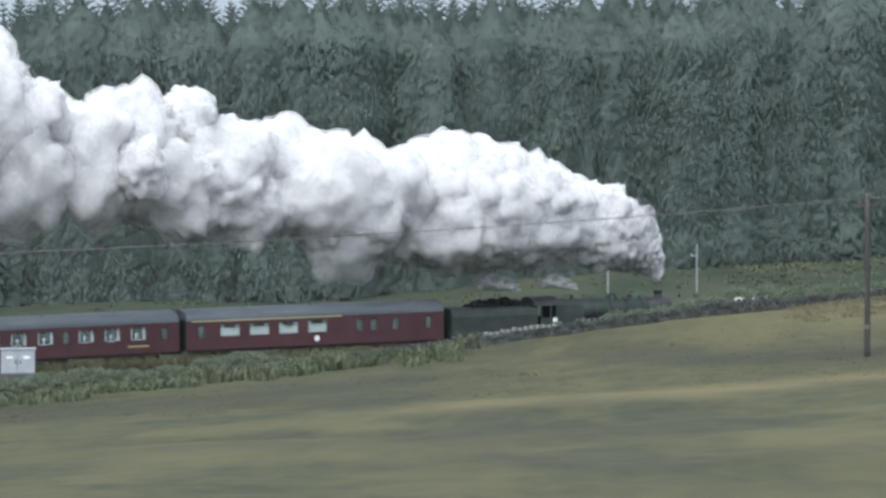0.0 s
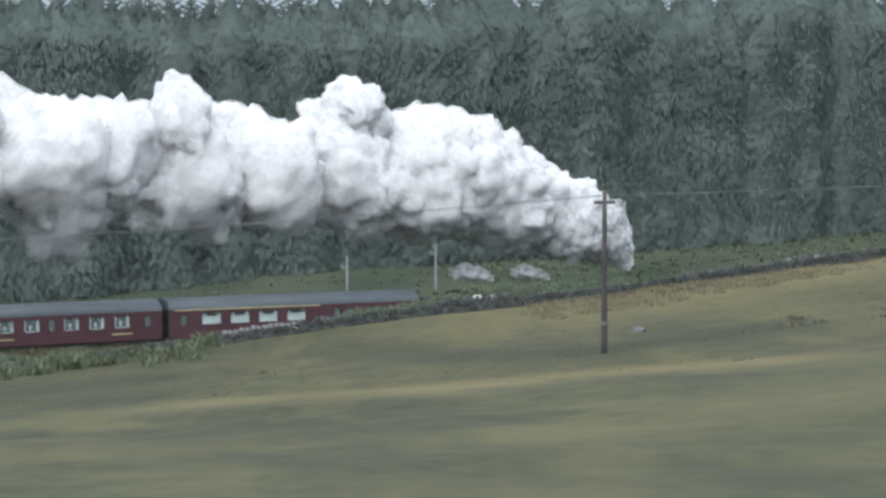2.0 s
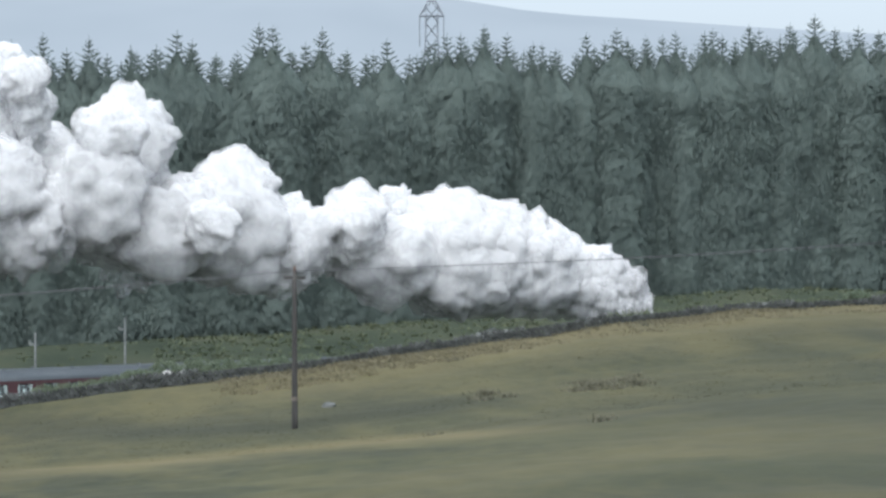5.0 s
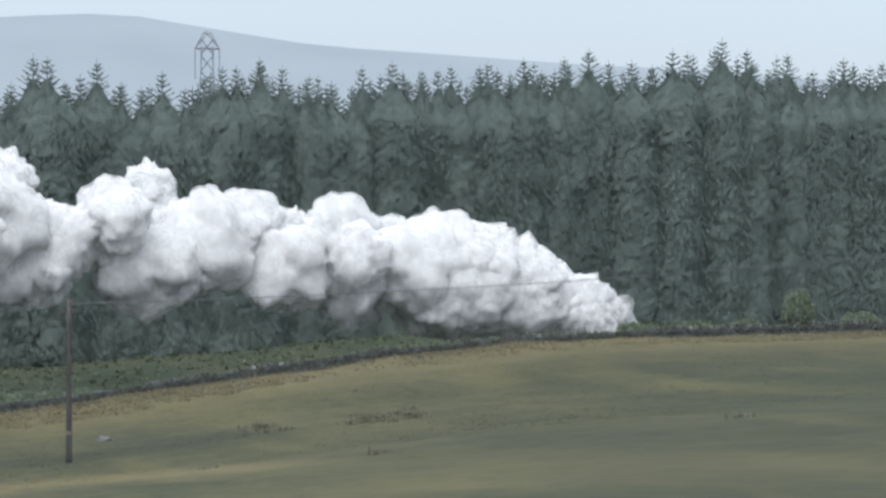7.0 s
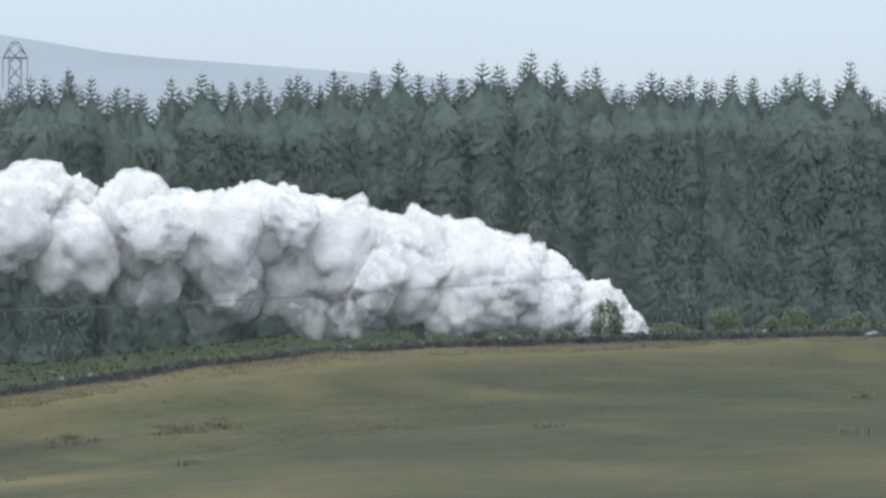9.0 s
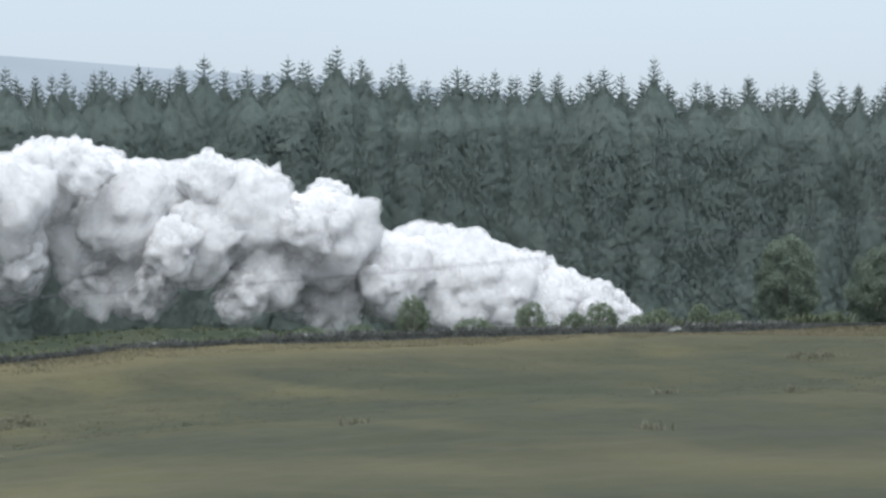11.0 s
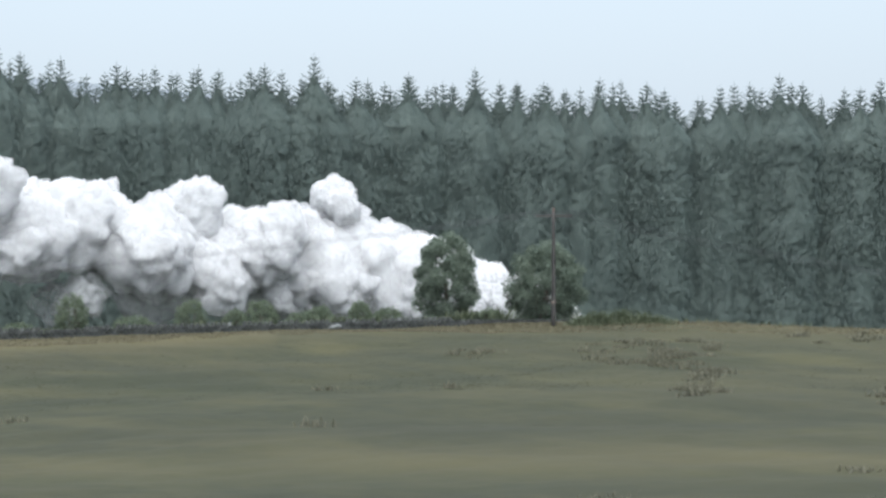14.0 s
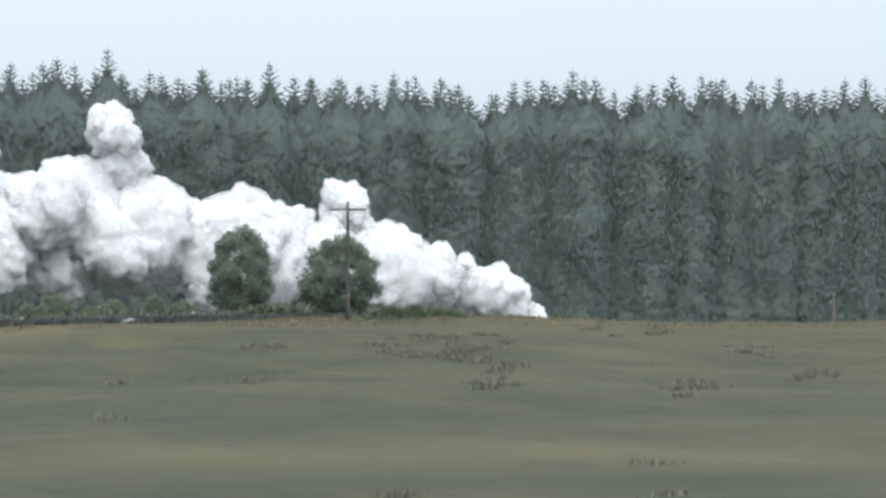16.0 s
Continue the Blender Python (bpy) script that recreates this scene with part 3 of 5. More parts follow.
def spruce_meshes(seed, height=24.0, from_z=0.8, twigs=6500):
    rng = random.Random(seed)
    trunk, crown = Mesh(), Mesh()
    trunk.tube((0, 0, -0.6), (0, 0, height * 0.97), 0.21, 0.03, 7)
    crown.tube((0, 0, height - 2.5), (0, 0, height + 0.4), 0.07, 0.018, 4)
    # dense inner foliage, uneven in width from side to side
    rings, sides = 46, 18
    core = []
    for q in range(rings):
        z = from_z + (height - 1.7 - from_z) * q / (rings - 1)
        for s in range(sides):
            a = 6.2832 * s / sides
            c, sn = math.cos(a), math.sin(a)
            rr = crown_radius(height - z) * .84 * (1 + .28 * noise.noise(Vector((c * 1.3, sn * 1.3, z * .33 + seed * 9))) + rng.uniform(-.09, .09)) + .04
            core.append((rr * c, rr * sn, z + rng.uniform(-.2, .2)))
    crown.add(core, [(q * sides + s, q * sides + (s + 1) % sides, (q + 1) * sides + (s + 1) % sides, (q + 1) * sides + s) for q in range(rings - 1) for s in range(sides)])
    # fine hanging twigs all over it
    for _ in range(twigs):
        z = rng.uniform(from_z, height - 1.7)
        a = rng.uniform(0, 6.2832)
        c, s = math.cos(a), math.sin(a)
        r0 = crown_radius(height - z) * (1 + .28 * noise.noise(Vector((c * 1.3, s * 1.3, z * .33 + seed * 9)))) * rng.uniform(.80, 1.14) + .04
        w, hang, lift, tilt = rng.uniform(.025, .06), rng.uniform(.2, .55), rng.uniform(.02, .22), rng.uniform(-.2, .2)
        crown.add([(c * r0 - s * w, s * r0 + c * w, z), (c * r0 + s * w, s * r0 - c * w, z),
                   (c * (r0 + lift) + s * (w * .7 + tilt), s * (r0 + lift) - c * (w * .7 + tilt), z - hang), (c * (r0 + lift) - s * (w * .7 - tilt), s * (r0 + lift) + c * (w * .7 - tilt), z - hang)], [(0, 1, 2, 3)])
    # limbs that stand out from the body
    z = from_z
    while z < height - 3.6:
        L0 = crown_radius(height - z) * 1.12 + .12
        a0 = rng.uniform(0, 6.28)
        for i in range(5):
            a = a0 + 6.283 * i / 5 + rng.uniform(-.4, .4)
            L, c, s = L0 * rng.uniform(.85, 1.4), math.cos(a), math.sin(a)
            for j in range(2):
                u = .7 + .3 * (j + rng.random() * .6) / 2
                x, y, h = c * L * u, s * L * u, z + L * (.18 * u - .16 * u * u) + rng.uniform(-.2, .2)
                w = .3 * (1.25 - u) + .07
                for e in (-1, 1):
                    d = a + e * rng.uniform(.4, 1.0)
                    dx, dy = math.cos(d), math.sin(d)
                    crown.add([(x, y, h - .03), (x + dx * w - dy * .03, y + dy * w + dx * .03, h - w * .4), (x + dx * w * 1.3, y + dy * w * 1.3, h - w * .35), (x + dx * w * .4 + dy * .03, y + dy * w * .4 - dx * .03, h + .05)], [(0, 1, 2, 3)])
        z += .42 * rng.uniform(.85, 1.15)
    # the open top: whorls of rising branches on the bare leader
    deep = .3
    while deep < 4.6:
        k = rng.choice((4, 5, 5, 6))
        a0 = rng.uniform(0, 6.28)
        for i in range(k):
            a = a0 + 6.283 * i / k + rng.uniform(-.3, .3)
            L = (.18 + .46 * deep) * rng.uniform(.6, 1.15)
            rise = max(.12, .85 - .17 * deep) * rng.uniform(.8, 1.2)
            c, s = math.cos(a), math.sin(a)
            z0 = height - deep + rng.uniform(-.06, .06)
            at = lambda u: (c * L * u, s * L * u, z0 + L * (rise * u - .22 * u * (1 - u)))
            crown.tube(at(0), at(.55), .035, .028, 3, False).tube(at(.55), at(1), .028, .012, 3, False)
            for j in range(4 + int(L * 7)):
                u = rng.uniform(.2, 1)
                x, y, h = at(u)
                d = a + rng.choice((-1, 1)) * rng.uniform(.4, 1.0)
                w = (.10 + .16 * (1.1 - u) * min(1.4, L)) * rng.uniform(.8, 1.3)
                tx, ty, tz = x + math.cos(d) * w, y + math.sin(d) * w, h + w * rng.uniform(-.3, .5)
                crown.add([(x, y, h - .035), (tx, ty, tz - .02), (tx, ty, tz + .02), (x, y, h + .045)], [(0, 1, 2, 3)])
        deep += (.40 + .03 * deep) * rng.uniform(.85, 1.15)
    return trunk, crown


def build_spruces():
    rng = random.Random(11)
    kinds = []
    for k in range(8):
        t = thing("spruce_tree", "tall dark green spruce in a dense plantation edge", "tree", "spruce plantation")
        tm, cm = spruce_meshes(20 + k, from_z=-0.2 if k < 6 else 11.0, twigs=6800 if k < 6 else 3200)
        part("trunk", tm, BARK, t)
        part("crown", cm, NEEDLE, t)
        kinds.append(t)
    used = set()
    rear_shapes = []
    for k in range(3):
        cm = spruce_meshes(40 + k, from_z=13.0, twigs=1100)[1]
        rear_shapes.append((np.array(cm.v), cm.f))
    rear_v, rear_f = [], []

    def plant(a, d, tip_z, i):
        z = ground_z(a, d) - 0.1
        k = (tip_z - z) / 24.5
        wide, turn = k * rng.uniform(.88, 1.25), rng.uniform(0, 6.28)
        if i is None:
            v, f = rng.choice(rear_shapes)
            c, s = math.cos(turn) * wide, math.sin(turn) * wide
            p = place(a, d, z)
            base = sum(len(x) for x in rear_v)
            rear_v.append(np.stack((v[:, 0] * c - v[:, 1] * s + p.x, v[:, 0] * s + v[:, 1] * c + p.y, v[:, 2] * k + p.z), 1))
            rear_f.extend(tuple(base + n for n in q) for q in f)
            return
        m = Matrix.Translation(place(a, d, z)) @ Matrix.Rotation(turn, 4, "Z")
        ob = kinds[i] if i not in used else copy_thing(kinds[i], m)
        used.add(i)
        ob.matrix_basis = m
        ob.scale = (wide, wide, k)
    for row, (gap, back, low) in enumerate(((1.6, 0.0, -0.3), (2.05, 2.2, 0.1), (2.2, 4.6, 0.4))):
        a = -1080.0 + row * 17
        while a < 4000:
            d = table(a, WOOD_D) + back + rng.uniform(-0.8, 0.8)
            tip = drop(table(a, TIP_V), d) - low + rng.gauss(-0.1, 0.85)
            plant(a, d, tip, rng.randrange(6) if row == 0 else 6 + rng.randrange(2) if row == 1 else None)
            a += gap * rng.uniform(0.7, 1.35) / d * F
    me = bpy.data.meshes.new("rear_spruces")
    me.from_pydata(np.concatenate(rear_v).tolist(), [], rear_f)
    me.materials.append(NEEDLE_FAR)
    tagged(new("rear_spruces", me), "dark green spruce crowns deeper in the plantation", "tree", kind="stuff")


build_spruces()

# ---- far hill and pylon ----


def build_hill():
    crest = ((-9000, 60), (-3000, -20), (-800, -80), (0, -115), (480, -146), (820, -157), (1000, -134), (1170, -109), (1480, -84), (1810, -62), (2150, -38), (2500, -5), (3000, 40), (4200, 80), (9000, 90))
    v, f = [], []
    n, rows = 140, 10
    for j in range(rows + 1):
        u = j / rows
        for i in range(n + 1):
            a = -6000 + 13000 * i / n
            d = 3300 + 900 * u
            top = drop(table(a, crest) + 2 * noise.noise(Vector((a * 0.004, 1, 0))), 4200)
            p = place(a, d, -8 + (top + 8) * math.sin(u * math.pi / 2) ** 1.3 + u * (1 - u) * 30 * noise.noise(Vector((a * .003, u * 3, 5))))
            v.append(tuple(p))
    for j in range(rows):
        for i in range(n):
            f.append((j * (n + 1) + i, j * (n + 1) + i + 1, (j + 1) * (n + 1) + i + 1, (j + 1) * (n + 1) + i))
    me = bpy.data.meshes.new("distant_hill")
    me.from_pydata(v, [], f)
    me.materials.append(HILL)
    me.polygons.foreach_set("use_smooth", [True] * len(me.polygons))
    tagged(new("distant_hill", me), "distant moorland hill in a glowing pale blue-grey painted for haze", "hill", kind="structure")


build_hill()


def build_pylon():
    d = 800.0
    top = drop(-133, d)
    base = place(990, d, ground_z(990, d))
    h = top - base.z
    t = thing("pylon", "grey lattice steel electricity pylon far behind the spruces", "pylon", m=Matrix.Translation(base) @ Matrix.Rotation(-990 / F, 4, "Z"))
    wide = 3.0
    for sx in (-1, 1):
        for sy in (-1, 1):
            part("leg", Mesh().tube((sx * 5.5, sy * 5.5, -0.3), (sx * 1.6, sy * 1.6, h - 12), 0.2, 0.16, 5).tube((sx * 1.6, sy * 1.6, h - 12), (sx * 1.3, sy * 1.3, h - 4), 0.16, 0.14, 5), LATTICE, t)
    z = 2.0
    while z < h - 6:
        w0, w1 = (5.5 - 3.9 * min(1, z / (h - 12))), (5.5 - 3.9 * min(1, (z + 4) / (h - 12)))
        for sy in (-1, 1):
            for p, q in (((-w0, sy * w0, z), (w1, sy * w1, z + 4)), ((w0, sy * w0, z), (-w1, sy * w1, z + 4)), ((sy * w0, -w0, z), (sy * w1, w1, z + 4))):
                part("brace", Mesh().tube(p, q, 0.09, n=4), LATTICE, t)
        z += 4
    head = Mesh()
    for sy in (-1, 1):
        for sx in (-1, 1):
            head.tube((sx * wide, sy * 1.2, h - 4.5), (sx * 1.0, sy * 0.6, h - 0.8), 0.16, n=4)
            head.tube((sx * wide, sy * 1.2, h - 4.5), (sx * wide, sy * 1.2, h - 12), 0.12, n=4)
            head.tube((sx * 1.0, sy * .6, h - 0.8), (0, 0, h), 0.14, n=4)
        head.tube((-wide, sy * 1.2, h - 4.5), (wide, sy * 1.2, h - 4.5), 0.18, n=4)
        head.tube((-1, sy * .6, h - .8), (1, sy * .6, h - .8), 0.14, n=4)
        head.tube((-wide, sy * 1.2, h - 4.5), (0, sy * .6, h - .8), 0.1, n=4).tube((wide, sy * 1.2, h - 4.5), (0, sy * .6, h - .8), 0.1, n=4)
    part("cross_arm", head, LATTICE, t)


build_pylon()

# ---- poles, wires, posts, cabinet ----


def pole_spot(a, d):
    return place(a, d, ground_z(a, d))


POLES = [pole_spot(747.5, 163), pole_spot(2883, 227)]
_step = POLES[1] - POLES[0]
for _q in (POLES[0] - _step, POLES[1] + _step):
    _d, _a = math.hypot(_q.x, _q.y), math.atan2(_q.x, _q.y) * F
    POLES.append(place(_a, _d, ground_z(_a, _d)))
POLES = [POLES[2], POLES[0], POLES[1], POLES[3]]
POLE_TOPS = []


def build_pole(base, top_z, wide):
    t = thing("power_pole", "dark weathered wooden power pole with three insulators", "pole", "power poles",
              Matrix.Translation(base) @ Matrix.Rotation(-math.atan2(base.x, base.y), 4, "Z"))
    h = top_z - base.z
    shaft = Mesh()
    zs = [-0.6 + (h + 0.6) * i / 6 for i in range(7)]
    shaft.lathe([(0.165 - 0.055 * i / 6, z) for i, z in enumerate(zs)] + [(0.03, h + 0.03)], 10)
    part("shaft", shaft, POLE_WOOD, t, smooth=True)
    part("cross_arm", Mesh().box(-wide, wide, -.07, .07, h - .33, h - .17, .01).box(-.03, .03, -.09, .09, h - .36, h - .12), POLE_WOOD, t)
    for x, z in ((-wide + .06, h - .18), (0, h + .02), (wide - .06, h - .18)):
        part("insulator", Mesh().lathe([(.03, z), (.03, z + .08), (.10, z + .10), (.07, z + .15), (.10, z + .18), (.06, z + .26), (.04, z + .34)], 8), INSULATOR, t)
    part("strap", Mesh().lathe([(.16, 1.55), (.185, 1.56), (.185, 1.75), (.16, 1.76)], 10), BARK, t)
    POLE_TOPS.append([t.matrix_basis @ Vector((x, 0, h + .1)) for x in (-wide + .06, 0, wide - .06)])


for _i, (_p, _v) in enumerate(zip(POLES, (None, 353, 181, None))):
    _d = math.hypot(_p.x, _p.y)
    build_pole(_p, drop(_v, _d) if _v else _p.z + 8, 0.55 if _i < 2 else 1.27)


def build_wires():
    for i in range(3):
        for k in range(3):
            p, q = POLE_TOPS[i][k], POLE_TOPS[i + 1][k]
            c = bpy.data.curves.new("power_line", "CURVE")
            c.dimensions, c.bevel_depth, c.bevel_resolution = "3D", 0.011, 1
            s = c.splines.new("POLY")
            s.points.add(24)
            for j in range(25):
                u = j / 24
                x = p.lerp(q, u)
                s.points[j].co = (x.x, x.y, x.z - 1.1 * 4 * u * (1 - u), 1)
            c.materials.append(WIRE)
            tagged(new("power_line", c), "thin sagging overhead power line strung between poles", "cable", "power lines")


build_wires()


def build_posts():
    for a, v0, v1, d in ((448.9, 433, 556, 262), (292, 458, 556, 262)):
        z0 = ground_z(a, d)
        t = thing("telegraph_post", "pale weathered lineside telegraph post", "post", "telegraph posts", Matrix.Translation(place(a, d, z0)))
        h = drop(v0, d) - z0
        part("shaft", Mesh().lathe([(.10, -.4), (.09, h * .5), (.075, h), (.02, h + .06)], 8), POST_PALE, t)
        part("bracket", Mesh().box(-.5, .1, -.05, .05, h - .95, h - .85).box(-.52, -.4, -.06, .06, h - .85, h - .62), POST_PALE, t)
    a, d = 3740, 236
    t = thing("fence_post", "thin weathered wooden post on the field's crest", "post", m=Matrix.Translation(place(a, d, ground_z(a, d))))
    part("shaft", Mesh().lathe([(.09, -.3), (.085, 1.2), (.07, 2.2), (.02, 2.25)], 7), BARK, t)


build_posts()


def build_cabinet():
    a, d = -749.0, 206.0
    t = thing("relay_cabinet", "grey steel lineside equipment cabinet with two doors", "cabinet",
              m=Matrix.Translation(place(a, d, drop(660, d))) @ Matrix.Rotation(-a / F + math.pi, 4, "Z"))
    part("plinth", Mesh().box(-1.12, 1.12, -.42, .42, -1.2, .06), STONE, t)
    part("body", Mesh().box(-1.08, 1.08, -.38, .38, .06, 1.6, .03), CABINET, t)
    part("top", Mesh().box(-1.14, 1.14, -.46, .46, 1.6, 1.68, .03), CABINET, t)
    for s in (-1, 1):
        x = s * .54
        dr = part("door", Mesh().box(x - .49, x + .49, .39, .43, .14, 1.54, .01), CABINET, t)
        part("label_plate", Mesh().box(x - .2, x + .2, .434, .45, 1.02, 1.2), WHITE, dr)
        part("handle", Mesh().box(x - s * .4 - .03, x - s * .4 + .03, .434, .47, .7, .95), UNDER, dr)


build_cabinet()

# ---- trees and bushes ----


def leaf_cloud(mesh, centre, radii, n, size, rng, hollow=0.55):
    for _ in range(n):
        u = Vector((rng.gauss(0, 1), rng.gauss(0, 1), rng.gauss(0, 1))).normalized()
        r = hollow + (1 - hollow) * rng.random() ** 0.6
        p = Vector((centre[0] + u.x * radii[0] * r, centre[1] + u.y * radii[1] * r, centre[2] + u.z * radii[2] * r))
        q = Euler((rng.uniform(0, 6.3), rng.uniform(0, 6.3), rng.uniform(0, 6.3))).to_matrix()
        s = size * rng.uniform(.6, 1.4)
        mesh.add([p + q @ Vector((-s, 0, 0)), p + q @ Vector((0, -s * .5, .02)), p + q @ Vector((s, 0, 0)), p + q @ Vector((0, s * .5, .02))], [(0, 1, 2, 3)])


def broadleaf(seed, h, w, leaves, stem=0.25, many=1):
    rng = random.Random(seed)
    trunk, crown = Mesh(), Mesh()
    ends = []
    for k in range(many):
        off = Vector((rng.uniform(-.3, .3), rng.uniform(-.3, .3), 0)) * (many > 1)
        lean = off * 1.5
        top = lean + Vector((0, 0, h * stem * 2.2))
        trunk.tube(off + Vector((0, 0, -.3)), top, 0.16 if many == 1 else .08, .06, 7)
        for i in range(9 if many == 1 else 5):
            u = rng.uniform(stem, 0.95)
            a = rng.uniform(0, 6.28)
            s = off.lerp(top, min(1, u))
            prof = math.sin(math.pi * min(1, 0.15 + 0.8 * u)) ** 0.7
            e = Vector((math.cos(a) * w * .36 * prof, math.sin(a) * w * .36 * prof, h * (0.2 + 0.68 * u)))
            trunk.tube(s, e, .05, .015, 5)
            ends.append(e)
    for i in range(38):
        u = (i + .5) / 38
        a = i * 2.4
        prof = math.sin(math.pi * (0.12 + 0.80 * u)) ** 0.8
        k = .38 * rng.uniform(.75, 1.1)
        ends.append(Vector((math.cos(a) * w * k * prof, math.sin(a) * w * k * prof, h * (0.14 + 0.80 * u))))
    for e in ends:
        leaf_cloud(crown, e, (w * .14 * rng.uniform(.6, 1.25),) * 2 + (h * .10 * rng.uniform(.7, 1.2),), leaves // len(ends), 0.105, rng, 0.15)
    return trunk, crown


def plant_tree(name, label, seed, a, d, h, w, leaves, mat, stem=.25, many=1, category="tree", group="", lift=0.0):
    t = thing(name, label, category, group, Matrix.Translation(place(a, d, ground_z(a, d) + lift)))
    tr, cr = broadleaf(seed, h, w, leaves, stem, many)
    part("trunk", tr, BARK, t)
    part("crown", cr, mat, t)
    return t


def build_trees():
    wz = lambda a, d: ground_z(a, d)
    plant_tree("hawthorn_tree", "small dark green hawthorn tree behind the stone wall", 3, 2693, 234, drop(217, 234) - wz(2693, 234), 5.4, 20000, LEAF)
    plant_tree("willow_tree", "round bushy grey-green willow beside the power pole", 5, 2868, 236, drop(232, 236) - wz(2868, 236), 6.4, 24000, LEAF, .12, 5)
    rng = random.Random(9)
    for a, top, w in ((305, 548, 2.8), (343, 545, 2.8), (383, 541, 2.8), (425, 533, 3.2), (470, 522, 3.2), (520, 506, 3.2), (572, 504, 3.2), (622, 503, 3.2), (672, 501, 3.0), (722, 500, 3.0), (772, 499, 3.0), (2033, 322, 2.6), (2243, 333, 2.6), (2365, 335, 2.8), (2470, 345, 2.4), (2540, 338, 2.0), (2590, 350, 3.0), (2770, 352, 2.4),
                      (2440, 356, 3.2), (2320, 352, 2.2), (2140, 362, 3.6), (1850, 378, 3.4), (1740, 382, 3.0), (1940, 374, 3.2)):
        d = table(a, WALL_D) + rng.uniform(2, 6) + (12 if a < 400 else 3 if a < 800 else 0)
        z = ground_z(a, d)
        plant_tree("bush", "green leafy bush growing behind the stone wall", int(a), a, d, drop(top, d) - z, w, 1700, PALE_LEAF, .1, 4, "bush", "lineside bushes")
    for a, top, w in ((-760, 668, 3.6), (-690, 655, 4.4), (-625, 648, 4.4), (-560, 652, 4.0), (-480, 646, 3.6), (-410, 633, 3.8), (-350, 622, 3.8), (-300, 630, 3.0)):
        d = table(a, WALL_D) + 1.5
        plant_tree("bush", "grey-green scrub bush below the railway bank", int(a) + 2000, a, d, max(.8, drop(top, d) - ground_z(a, d)), w, 2600, PALE_LEAF, .1, 5, "bush", "scrub below the bank")
    rng = random.Random(17)
    for a, top, w in ((2938, 357, 1.3), (2970, 351, 1.5), (3006, 347, 1.4), (3040, 353, 1.3), (3072, 360, 1.2)):
        d = table(a, WALL_D) - 2.5
        p = place(a, d, ground_z(a, d))
        t = thing("bramble_mound", "low tangled green bramble mound on the pasture's crest", "bush", "bramble mounds", Matrix.Translation(p))
        stems = Mesh()
        for _ in range(70):
            x, y = rng.gauss(0, w * .5), rng.gauss(0, w * .5)
            h = (drop(top, d) - p.z) * math.exp(-(x * x + y * y) / (w * w))
            blades(stems, (x, y, 0), max(.2, h), .07, 8, rng, 1.2, .2)
        part("stems", stems, BRACKEN, t)


build_trees()


